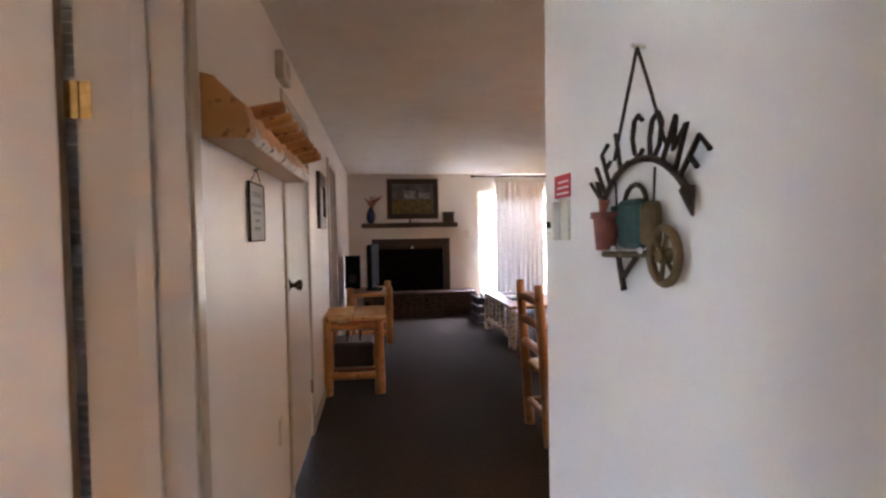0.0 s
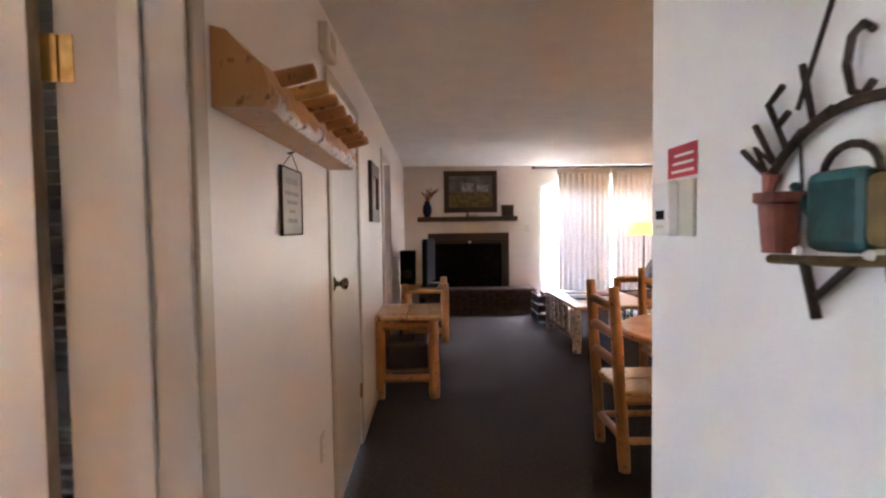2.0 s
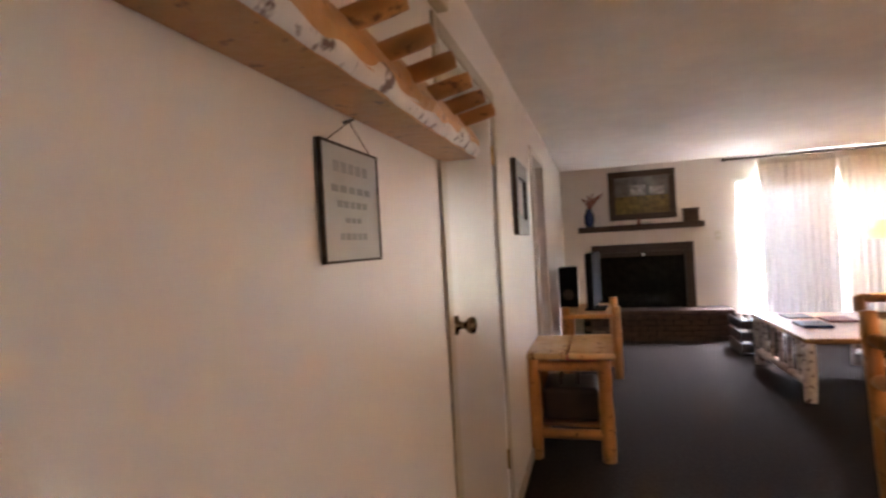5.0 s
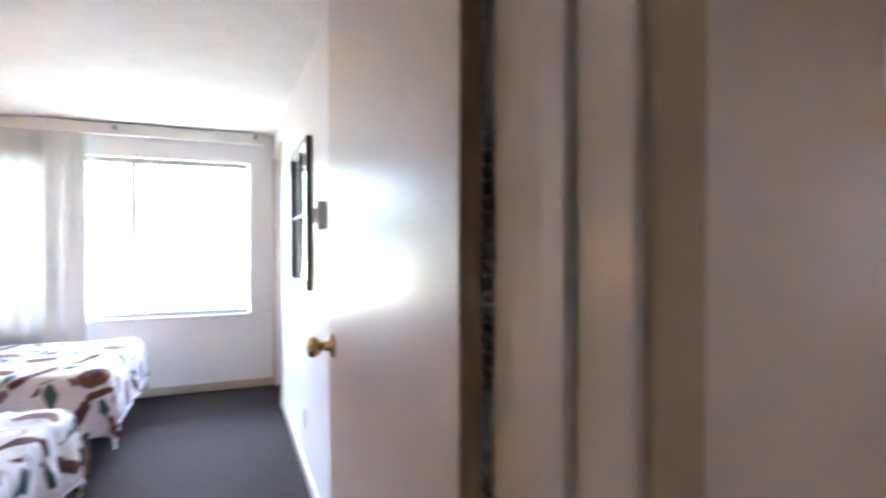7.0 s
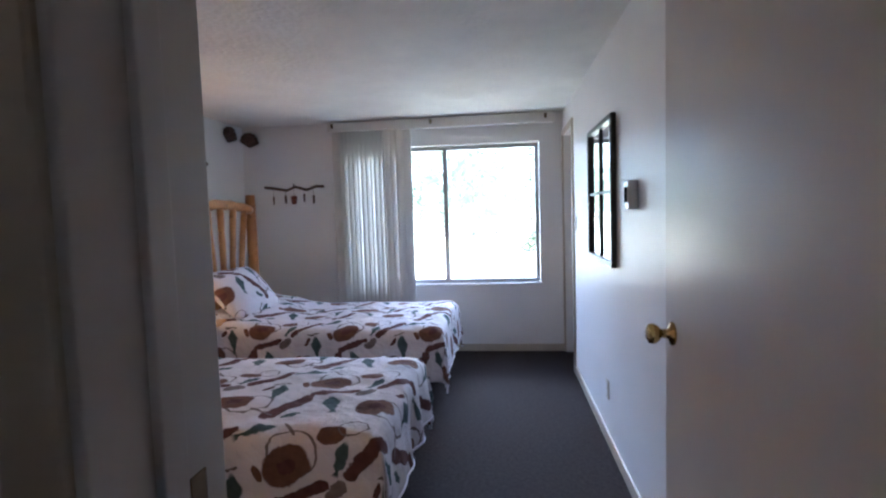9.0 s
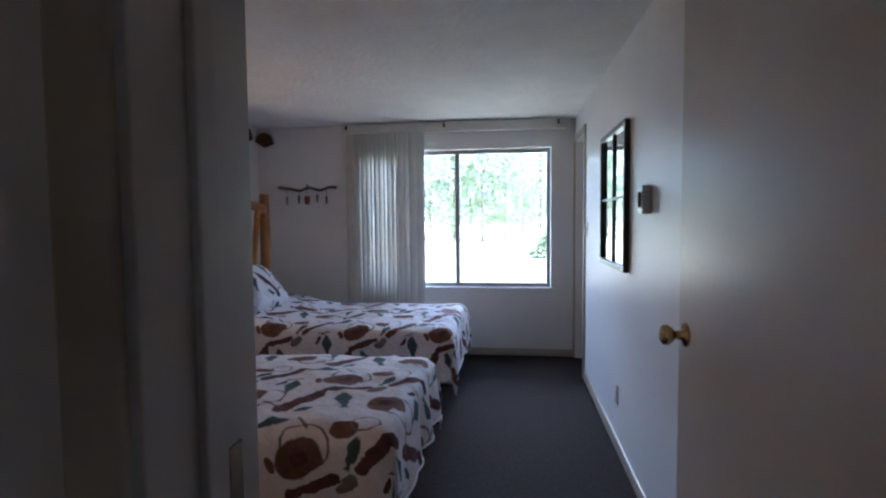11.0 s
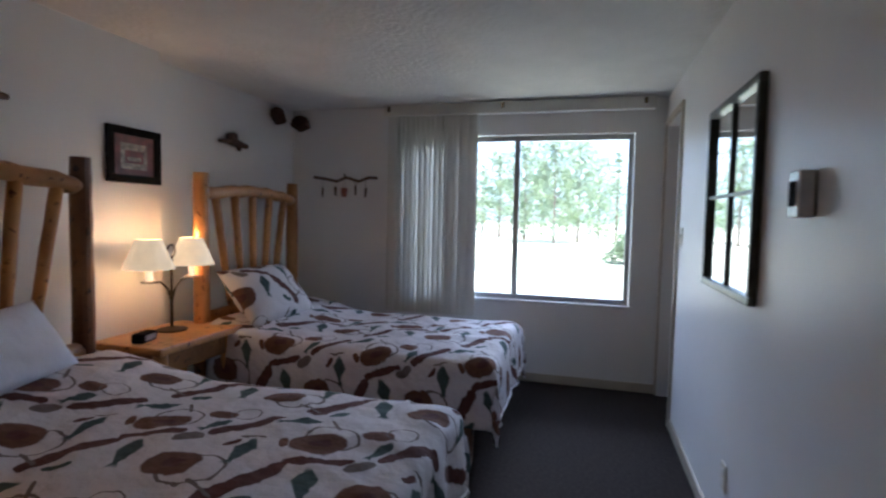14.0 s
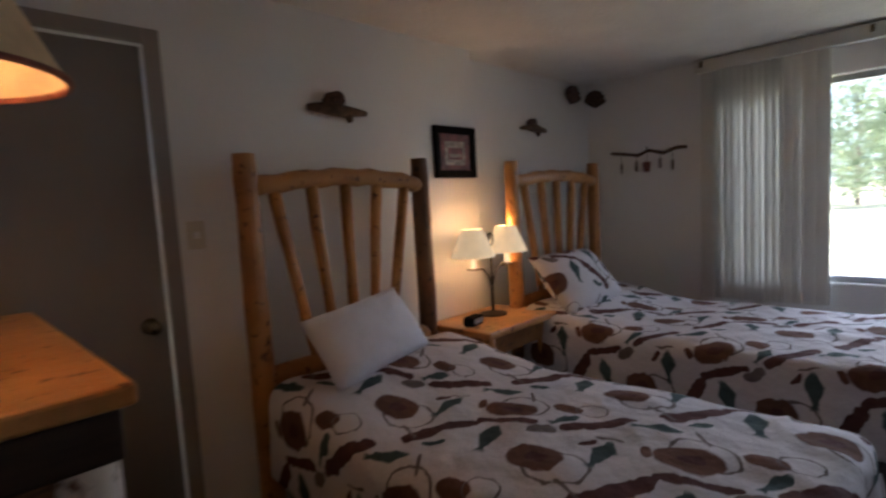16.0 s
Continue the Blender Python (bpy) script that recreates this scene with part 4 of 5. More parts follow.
# window-pane mirror
e = thing("wall_mirror", (-2.83, YR, 1.085), "black framed mirror divided into four panes", "mirror")
w, h = 0.375, 0.825
for a, b, c0, c1 in ((-w, w, h - 0.032, h), (-w, w, 0, 0.032), (-w, -w + 0.03, 0.032, h - 0.032), (w - 0.03, w, 0.032, h - 0.032)):
    part("frame", box((a, -0.032, c0), (b, -0.001, c1), 0.005), M["mirror_frame"], e)
part("muntin", box((-0.008, -0.022, 0.032), (0.008, -0.008, h - 0.032), 0.002), M["mirror_frame"], e)
part("muntin", box((-w + 0.03, -0.021, h / 2 - 0.008), (w - 0.03, -0.009, h / 2 + 0.008), 0.002), M["mirror_frame"], e)
part("pane", box((-w + 0.03, -0.010, 0.032), (w - 0.03, -0.004, h - 0.032)), M["mirror"], e, "silvered mirror glass")
# wall thermostat, outlet, switches
e = thing("thermostat", (-2.055, YR, 1.40), "silver and dark wall thermostat box", "thermostat")
part("body", box((-0.04, -0.045, 0), (0.04, -0.001, 0.13), 0.006), M["alu"], e)
part("dial", box((-0.022, -0.050, 0.03), (0.022, -0.0455, 0.10), 0.003), M["black"], e)


def plate(name, at, turn, label, slots):
    e = thing(name, at, label, "wall plate", turn=turn)
    part("cover", box((-0.036, 0.0005, -0.058), (0.036, 0.007, 0.058), 0.003), M["plate"], e)
    for z in slots:
        part("socket" if len(slots) > 1 else "toggle", box((-0.012, 0.0072, z - 0.014), (0.012, 0.010 if len(slots) > 1 else 0.018, z + 0.014), 0.002), M["white"], e)
    return e


plate("power_outlet", (-2.735, YR, 0.33), 180, "ivory power outlet low on the white wall", (-0.02, 0.02))
plate("light_switch", (-1.26, YH, 1.315), 0, "ivory light switch beside the closed door", (0,))
plate("light_switch", (-3.97, YR, 1.29), 180, "ivory light switch beside the bathroom door", (0,))
plate("power_outlet", (0, 2.22, 0.47), -90, "ivory power outlet low on the hall wall", (-0.02, 0.02))
plate("light_switch", (1.99, YF, 1.33), 180, "ivory light switch beside the patio door", (0,))

# tall log dresser with lamp, by the doorway wall
e = thing("log_dresser", (-0.21, -1.05, 0), "tall pine log dresser with a plank top", "dresser")
part("top", box((-0.45, -0.50, 1.115), (0.0, 0.50, 1.15), 0.008), M["pine"], e)
# body and apron are set darker than the plank top
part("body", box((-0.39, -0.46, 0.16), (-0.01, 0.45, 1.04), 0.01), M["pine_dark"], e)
part("apron", box((-0.43, -0.48, 1.03), (-0.005, 0.48, 1.1145), 0.008), M["walnut"], e, "apron board darker than the top")
for x in (-0.385, -0.05):
    for y in (-0.45, 0.43):
        part("leg", log((x, y, 0), (x, y, 1.1145), 0.05, 0.045, seed=x * y), M["birch"] if y > 0 else M["pine"], e, smooth=True)
for i in range(4):
    dr = part("drawer", box((-0.41, -0.40, 0.20 + i * 0.225), (-0.391, 0.37, 0.405 + i * 0.225), 0.006), M["pine"], e)
    for y in (-0.25, 0.2):
        part("pull", log((-0.44, y, 0.30 + i * 0.225), (-0.409, y, 0.30 + i * 0.225), 0.016, seed=i), M["pine_dark"], dr)
e = thing("dresser_lamp", (-0.46, -0.80, 1.15), "iron table lamp with a laced tan shade", "lamp")
part("base", lathe([(0.06, 0), (0.055, 0.02), (0.025, 0.035), (0.02, 0.10), (0.032, 0.18), (0.015, 0.27), (0.012, 0.44)], 24), M["iron"], e, smooth=True)
sh = part("shade", shade_mesh(0.205, 0.10, 0.22, 0.475), M["shade_amber"], e, "lit parchment shade with laced rim", True)
part("rim", tube([(0.205 * math.cos(a * math.pi / 20), 0.205 * math.sin(a * math.pi / 20), 0.475) for a in range(40)], 0.006, 6, closed=True), M["rust"], e)
part("spider", tube([(-0.1, 0, 0.69), (0, 0, 0.69), (0.1, 0, 0.69)], 0.003), M["iron"], e)
part("neck", tube([(0, 0, 0.43), (0, 0, 0.69)], 0.004), M["iron"], e)
lamp("dresser_bulb", "POINT", Matrix.Translation((-0.43, -0.77, 1.68)), 0.55, (1.0, 0.62, 0.30), soft=0.03)

# ---- hall things ----
e = thing("coat_rack", (0, 1.24, 1.64), "peeled half-log coat rack with pine pegs", "coat rack")
bm = bmesh.new()
L = 1.245
n = 30
prof = [(0.001, 0.0), (0.11, 0.0), (0.125, 0.02), (0.125, 0.05), (0.108, 0.09), (0.075, 0.135), (0.035, 0.165), (0.001, 0.175)]
rows = []
for i in range(n + 1):
    y = L * i / n
    row = []
    for j, (x, z) in enumerate(prof):
        k = 0.011 * noise.noise(Vector((y * 7, j * 1.3, 0))) if 0 < j < 7 else 0
        row.append(bm.verts.new((max(0.001, x + k), y, z + (k if j > 2 else 0))))
    rows.append(row)
for i in range(n):
    for j in range(7):
        bm.faces.new((rows[i][j], rows[i][j + 1], rows[i + 1][j + 1], rows[i + 1][j]))
    bm.faces.new((rows[i][7], rows[i][0], rows[i + 1][0], rows[i + 1][7]))
bm.faces.new(rows[0])
bm.faces.new(rows[-1])
part("half_log", bm, M["pine_mottled"], e)
bm = bmesh.new()
strip = []
for i in range(61):
    y = 0.04 + (L - 0.05) * i / 60
    k = 0.010 * noise.noise(Vector((y * 9, 5, 0)))
    strip.append([bm.verts.new((0.115 + k, y, 0.0)), bm.verts.new((0.128 + k, y, 0.012)), bm.verts.new((0.130 + k, y, 0.026 + 2 * k)), bm.verts.new((0.118 + k, y, 0.040 + 2.5 * k))])
for a, b in zip(strip, strip[1:]):
    for j in range(3):
        bm.faces.new((a[j], a[j + 1], b[j + 1], b[j]))
part("bark_edge", bm, M["birch"], e, "pale peeled bark edge", True)
for i in range(8):
    y = 0.13 + i * 0.143
    part("peg", log((0.06, y, 0.085), (0.195, y + 0.01, 0.118), 0.021, 0.020, 0.05, 12, 5, seed=i), M["pine"], e, smooth=True)

# small tin sign on a nail
e = thing("hanging_sign", (0, 1.825, 1.355), "white tin sign with dark rim on a string", "sign")
part("plate", box((0.006, -0.118, 0), (0.012, 0.118, 0.215), 0.002), M["paper"], e)
for a, b, c0, c1 in ((-0.120, 0.120, 0.213, 0.218), (-0.120, 0.120, -0.002, 0.003), (-0.120, -0.115, 0.003, 0.213), (0.115, 0.120, 0.003, 0.213)):
    part("rim", box((0.004, a, c0), (0.0145, b, c1), 0.001), M["iron"], e)
part("string", tube([(0.01, -0.09, 0.218), (0.012, 0.0, 0.268), (0.01, 0.09, 0.218)], 0.0015, 5), M["driftwood"], e)
part("nail", tube([(0.0, 0.0, 0.268), (0.022, 0.0, 0.272)], 0.003, 6), M["iron"], e)
for i, (wd, z, hh) in enumerate(((0.15, 0.165, 0.020), (0.17, 0.128, 0.013), (0.13, 0.100, 0.013), (0.07, 0.072, 0.010), (0.12, 0.040, 0.013))):
    nb = 5 if wd > 0.1 else 3
    for k in range(nb):
        y = -wd / 2 + wd * k / nb
        part("lettering", box((0.0121, y, z), (0.0128, y + wd / nb * 0.72, z + hh)), M["ink"], e)
# door chime box near the ceiling
e = thing("door_chime", (0, 2.42, 2.12), "cream door chime box under the ceiling", "chime")
part("cover", box((0.001, -0.10, 0), (0.045, 0.10, 0.13), 0.008), M["plate"], e)
part("grille", box((0.046, -0.05, 0.03), (0.049, 0.05, 0.10), 0.002), M["casing"], e)
picture("framed_picture", (0, 4.18, 1.42), -90, 0.52, 0.45, 0.10, M["walnut"], [(0, 1, 0, 1, M["leather"]), (0.25, 0.75, 0.1, 0.9, M["pine_dark"])], "chunky brown wooden framed picture in the hall", 0.03)

# notice and keypad on the partition
e = thing("red_notice", (0.917, 1.005, 1.452), "small red notice with white print", "sign", turn=90)
part("card", box((-0.052, 0.001, 0.004), (0.052, 0.004, 0.06), 0.001), M["red"], e)
for z in (0.012, 0.026, 0.040):
    part("lettering", box((-0.044, 0.0041, z), (0.040 - z * 0.4, 0.0048, z + 0.0045)), M["white"], e)
e = thing("wall_thermostat", (0.917, 1.005, 1.352), "white digital thermostat on a beige backplate", "thermostat", turn=90)
part("backplate", box((-0.05, 0.001, 0), (0.05, 0.008, 0.098), 0.002), M["plate"], e)
part("case", box((-0.002, 0.0082, 0.0), (0.056, 0.028, 0.096), 0.004), M["white"], e)
part("display", box((0.012, 0.0282, 0.030), (0.044, 0.0295, 0.046)), M["black"], e)
for x in (0.014, 0.026, 0.038):
    part("button", box((x, 0.0282, 0.014), (x + 0.007, 0.0300, 0.020), 0.001), M["plate"], e)

# welcome sign: local x to the reader's right, z up, y out of the wall
e = thing("welcome_sign", (0.917, 0.608, 1.262), "rusty iron WELCOME sign with a painted wheelbarrow", "sign", turn=90)
s = 1.0
D = 0.014
arch = [(0.205 * math.sin(radians(a)), D, 0.24 - 0.205 * (1 - math.cos(radians(a)))) for a in range(-48, 49, 4)]
part("arch", tube(arch, 0.006), M["iron"], e)
for sx in (-1, 1):
    part("arrow_end", log((sx * 0.148, D, 0.178), (sx * 0.163, D, 0.138), 0.013, 0.003, 0.1, 8, 4), M["rust"] if sx < 0 else M["iron"], e)
    part("chain", tube([(sx * 0.095 - 0.005, D, 0.25), (sx * 0.045 - 0.004, D, 0.35), (-0.005, D, 0.435)], 0.0032, 6), M["iron"], e)
    part("drop_chain", tube([(sx * 0.075 - 0.02, D, 0.22), (sx * 0.07 - 0.02, D, 0.155)], 0.0022, 6), M["iron"], e)
part("nail", tube([(-0.005, 0.0, 0.436), (-0.005, 0.025, 0.438)], 0.004, 6), M["plate"], e)
STROKES = {"W": [[(-.4, 1), (-.2, 0), (0, .7), (.2, 0), (.4, 1)]], "E": [[(.35, 1), (-.3, 1), (-.3, 0), (.35, 0)], [(-.3, .5), (.2, .5)]],
           "L": [[(-.3, 1), (-.3, 0), (.3, 0)]], "C": [[(.35, .85), (.1, 1), (-.2, .9), (-.35, .5), (-.2, .1), (.1, 0), (.35, .15)]],
           "O": [[(0, 1), (-.3, .8), (-.35, .4), (-.2, .05), (.1, 0), (.33, .3), (.3, .8), (0, 1)]], "M": [[(-.4, 0), (-.32, 1), (0, .35), (.32, 1), (.4, 0)]]}
for i, ch in enumerate("WELCOME"):
    an = radians(-46 + 14.9 * i)
    base = Vector((0.205 * math.sin(an), D, 0.242 - 0.205 * (1 - math.cos(an))))
    up = Vector((math.sin(an), 0, math.cos(an)))
    rt = Vector((up.z, 0, -up.x))
    bm = bmesh.new()
    for st in STROKES[ch]:
        tube([base + rt * (p * 0.052) + up * (0.002 + q * 0.072) for p, q in st], 0.0045, 6, bm)
    part("letter", bm, M["iron"], e)
wheel = part("wheel", tube([(0.090 + 0.042 * math.cos(a * math.pi / 14), D + 0.004, 0.075 + 0.044 * math.sin(a * math.pi / 14)) for a in range(28)], 0.0075, 8, closed=True), M["ochre"], e)
for i in range(6):
    a = i * math.pi / 3 + 0.3
    part("spoke", tube([(0.090, D + 0.004, 0.075), (0.090 + 0.042 * math.cos(a), D + 0.004, 0.075 + 0.042 * math.sin(a))], 0.004, 6), M["ochre"], wheel)
part("hub", lathe([(0.012, -0.01), (0.012, 0.01)], 12, m=Matrix.Translation((0.090, D + 0.004, 0.075)) @ pose(0, 0, 0, 90, 0, 0)), M["ochre"], wheel)
part("barrow_beam", tube([(-0.150, D, 0.068), (-0.02, D, 0.072), (0.10, D, 0.082)], 0.006), M["ochre"], e)
part("barrow_handle", tube([(-0.165, D, 0.098), (-0.10, D, 0.092)], 0.005), M["ochre"], e)
part("barrow_leg", tube([(-0.085, D, 0.07), (-0.062, D, 0.004)], 0.006), M["iron"], e)
part("barrow_brace", tube([(-0.062, D, 0.03), (-0.005, D, 0.073)], 0.005), M["iron"], e)
part("watering_can", box((-0.072, D - 0.01, 0.082), (0.02, D + 0.012, 0.172), 0.012), M["teal"], e, "teal painted watering can")
part("can_handle", tube([(-0.055 + 0.04 * (1 - math.cos(a)), D, 0.165 + 0.032 * math.sin(a)) for a in [k * math.pi / 8 for k in range(9)]], 0.0045), M["iron"], e)
part("can_spout", tube([(-0.06, D, 0.11), (-0.095, D, 0.15), (-0.105, D, 0.16)], 0.006), M["teal"], e)
part("flower_pot", lathe([(0.019, 0), (0.024, 0.060), (0.029, 0.062), (0.029, 0.074)], 16, m=Matrix.Translation((-0.112, D + 0.012, 0.078))), M["rust"], e, "rust red flower pot")
part("barrow_tub", box((0.012, D - 0.008, 0.088), (0.072, D + 0.010, 0.165), 0.012), M["ochre"], e)
for x in (-0.075, 0.03):
    part("bolt", lathe([(0.006, 0), (0.004, 0.006)], 10, m=Matrix.Translation((x, D + 0.012, 0.082)) @ pose(0, 0, 0, -90, 0, 0)), M["white"], e)

for o in e.children_recursive:
    o.data.transform(Matrix.Diagonal((-0.92, 1, 0.97, 1)))
    o.data.flip_normals()

# log bench stool with plank top
e = thing("log_side_table", (0.245, 4.50, 0), "pine log side table with pale two-plank top", "side table")
for a, b in ((-0.285, -0.004), (0.004, 0.285)):
    bm = box((a, -0.33, 0.635), (b, 0.33, 0.675), 0.014)
    part("plank", bm, M["pine_pale"], e)
for x in (-0.22, 0.22):
    for y in (-0.27, 0.27):
        part("leg", log((x, y, 0), (x * 0.98, y, 0.6345), 0.046, 0.042, 0.07, 12, 10, seed=x * 3 + y), M["pine"], e, smooth=True)
for y in (-0.27, 0.27):
    part("stretcher", log((-0.22, y, 0.16), (0.22, y, 0.16), 0.032, seed=y), M["pine"], e, smooth=True)
    part("top_rail", log((-0.22, y, 0.585), (0.22, y, 0.585), 0.032, seed=y + 1), M["pine"], e, smooth=True)
for x in (-0.22, 0.22):
    part("side_stretcher", log((x, -0.27, 0.19), (x, 0.27, 0.19), 0.03, seed=x), M["pine"], e, smooth=True)
part("shelf", box((-0.20, -0.24, 0.195), (0.20, 0.24, 0.212), 0.004), M["pine_dark"], e)
e = thing("leather_basket", (0.245, 4.50, 0.212), "dark brown basket with two looped handles", "basket")
part("body", box((-0.175, -0.2, 0), (0.175, 0.2, 0.215), 0.03, seg=3), M["leather"], e)
for x in (-0.06, 0.05):
    part("handle", tube([(x, -0.1 + 0.1 * (1 - math.cos(a)), 0.205 + 0.15 * math.sin(a)) for a in [k * math.pi / 10 for k in range(11)]], 0.008), M["leather"], e)

# ---- living room things ----
# television on a log stand
e = thing("tv_stand", (0.36, 6.65, 0), "pine log television stand", "tv stand")
for x in (-0.24, 0.24):
    for y in (-0.42, 0.42):
        part("leg", log((x, y, 0), (x, y, 0.70), 0.045, seed=x + y), M["pine"], e, smooth=True)
part("top", box((-0.27, -0.47, 0.59), (0.21, 0.47, 0.63), 0.008), M["pine"], e)
part("shelf", box((-0.22, -0.42, 0.25), (0.22, 0.42, 0.28), 0.006), M["pine"], e)
for y in (-0.42, 0.42):
    part("rail", log((-0.24, y, 0.14), (0.24, y, 0.14), 0.03, seed=y), M["pine"], e, smooth=True)
e = thing("television", (0.42, 6.62, 0.63), "black flat television seen from its side", "television", turn=-6)
part("screen", box((-0.045, -0.42, 0.05), (0.02, 0.42, 0.60), 0.012), M["black"], e)
part("foot", box((-0.10, -0.16, 0), (0.10, 0.16, 0.018), 0.006), M["black"], e)
part("neck", box((-0.02, -0.04, 0.018), (0.02, 0.04, 0.06), 0.004), M["black"], e)
e = thing("speaker_box", (0.13, 6.9, 0.63), "black loudspeaker beside the television", "speaker")
part("cabinet", box((-0.1, -0.12, 0), (0.1, 0.12, 0.44), 0.008), M["black"], e)
part("cone", lathe([(0.06, 0), (0.05, 0.008), (0.02, 0.004)], 20, m=Matrix.Translation((0, -0.1205, 0.14)) @ pose(0, 0, 0, 90, 0, 0)), M["iron"], e)
e = thing("red_stool", (0.30, 5.75, 0), "small red-topped footstool under the window light", "footstool")
part("cushion", box((-0.16, -0.14, 0.30), (0.16, 0.14, 0.36), 0.02), M["red"], e)
for x in (-0.12, 0.12):
    for y in (-0.1, 0.1):
        part("leg", log((x, y, 0), (x, y, 0.305), 0.018, seed=x), M["pine_dark"], e)

# fireplace
e = thing("fireplace", (1.03, YF, 0), "dark fireplace with raised brown brick hearth", "fireplace")
part("surround", box((-0.65, -0.10, 1.16), (0.65, -0.001, 1.27), 0.006), M["walnut"], e)
part("surround", box((-0.65, -0.10, 0.401), (-0.54, -0.001, 1.16), 0.006), M["walnut"], e)
part("surround", box((0.54, -0.10, 0.401), (0.65, -0.001, 1.16), 0.006), M["walnut"], e)
part("firebox", box((-0.54, -0.03, 0.402), (0.54, -0.001, 1.16)), M["soot"], e)
part("screen_frame", box((-0.54, -0.075, 1.10), (0.54, -0.055, 1.16), 0.003), M["iron"], e)
part("screen", box((-0.54, -0.068, 0.402), (-0.02, -0.062, 1.10)), M["soot"], e)
part("screen", box((0.02, -0.068, 0.402), (0.54, -0.062, 1.10)), M["soot"], e)
part("damper_knob", lathe([(0.02, 0), (0.014, 0.03)], 12, m=Matrix.Translation((0.02, -0.076, 1.125)) @ pose(0, 0, 0, 90, 0, 0)), M["alu"], e)
hearth = part("hearth", box((-0.80, -0.37, 0.0), (1.00, -0.11, 0.345), 0.004), M["soot"], e)
part("hearth_slab", box((-0.83, -0.41, 0.346), (1.03, -0.0, 0.40), 0.008), M["brick"], e, "brown stone hearth slab")
for r in range(5):
    for k in range(9):
        x = -0.80 + k * 0.205 + (0.1 if r % 2 else 0)
        wd = 0.195 if x + 0.195 <= 1.0 else 1.0 - x
        if wd < 0.05:
            continue
        part("brick", box((x, -0.395, 0.004 + r * 0.068), (x + wd, -0.371, 0.064 + r * 0.068), 0.004, seg=1), M["brick"], hearth)
e = tagged(part("mantel_shelf", box((0.22, YF - 0.20, 1.455), (1.81, YF - 0.001, 1.535), 0.012), M["walnut"]), "thick dark wooden mantel shelf", "mantel")
MZ = 1.535
e = thing("dried_flower_vase", (0.375, YF - 0.1, MZ), "navy vase with dried brown flowers", "vase")
part("vase", lathe([(0.05, 0), (0.075, 0.08), (0.07, 0.17), (0.04, 0.22), (0.05, 0.25)], 20), M["navy"], e, smooth=True)
bm = bmesh.new()
rnd = random.Random(3)
for i in range(22):
    tube([(0, 0, 0.22), (rnd.uniform(-0.04, 0.08), rnd.uniform(-0.04, 0.04), 0.32), (rnd.uniform(-0.10, 0.20), rnd.uniform(-0.08, 0.08), rnd.uniform(0.36, 0.47))], 0.006, 5, bm)
part("dried_flowers", bm, M["rust"], e)
e = thing("mantel_box", (1.66, YF - 0.1, MZ), "dark wooden box on the mantel", "box")
part("body", box((-0.09, -0.06, 0), (0.09, 0.06, 0.15), 0.006), M["walnut"], e)
part("lid", box((-0.098, -0.066, 0.1505), (0.098, 0.066, 0.175), 0.006), M["walnut"], e)
e = thing("mantel_figurines", (1.12, YF - 0.1, MZ), "low pale trinket dish on the mantel", "ornament")
part("dish", lathe([(0.03, 0), (0.10, 0.02), (0.105, 0.03), (0.03, 0.012)], 20), M["paper"], e)
part("trinket", lathe([(0.03, 0), (0.02, 0.05), (0.006, 0.08)], 12, m=Matrix.Translation((-0.1, 0, 0))), M["rust"], e)
picture("mountain_painting", (1.075, YF, 1.60), 180, 0.86, 0.67, 0.085, M["walnut"], [(0, 1, 0, 1, M["art_sky"]), (0, 1, 0, 0.48, M["art_field"]), (0.08, 0.35, 0.5, 0.72, M["art_snow"]), (0.42, 0.7, 0.5, 0.78, M["art_snow"])], "dark framed painting of mountains and a meadow", 0.04)

# curtains on a rod
e = thing("curtains", (0, YF - 0.13, 0), "sheer cream curtains hanging from a dark rod", "curtain")
part("rod", tube([(2.08, 0.03, 2.30), (4.15, 0.03, 2.30)], 0.014), M["iron"], e)
for x in (2.08, 4.15):
    part("finial", lathe([(0.012, 0), (0.028, 0.02), (0.012, 0.05)], 12, m=Matrix.Translation((x, 0.03, 2.275))), M["iron"], e)
for x in (2.12, 3.2, 4.1):
    part("bracket", box((x - 0.008, 0.03, 2.292), (x + 0.008, 0.129, 2.308)), M["iron"], e)
for a, b in ((2.47, 3.32), (3.34, 4.12)):
    bm = bmesh.new()
    n = 90
    rows = []
    for i in range(n + 1):
        k = i / n
        x = a + (b - a) * k
        rows.append([bm.verts.new((x, 0.03 + (0.028 * math.sin(k * 62 + 0.6 * math.sin(k * 9)) + 0.012 * math.sin(k * 23)) * (0.35 + 0.65 * (1 - z / 2.3)), z)) for z in (0.04, 0.6, 1.2, 1.8, 2.2, 2.28)])
    for i in range(n):
        for j in range(5):
            bm.faces.new((rows[i][j], rows[i + 1][j], rows[i + 1][j + 1], rows[i][j + 1]))
    part("drape", bm, M["curtain"], e, smooth=True)
    part("header", box((a, 0.012, 2.20), (b, 0.05, 2.28), 0.006), M["vane"], e)

# floor lamp
e = thing("floor_lamp", (3.60, 7.75, 0), "iron floor lamp with a lit amber shade", "lamp")
part("base", lathe([(0.14, 0), (0.13, 0.02), (0.02, 0.035)], 24), M["iron"], e)
part("pole", tube([(0, 0, 0.03), (0, 0, 1.36)], 0.011), M["iron"], e)
part("shade", shade_mesh(0.27, 0.16, 0.20, 1.21), M["shade_far"], e, "glowing amber shade", True)
part("harp", tube([(-0.16, 0, 1.40), (0, 0, 1.39), (0.16, 0, 1.40)], 0.003), M["iron"], e)
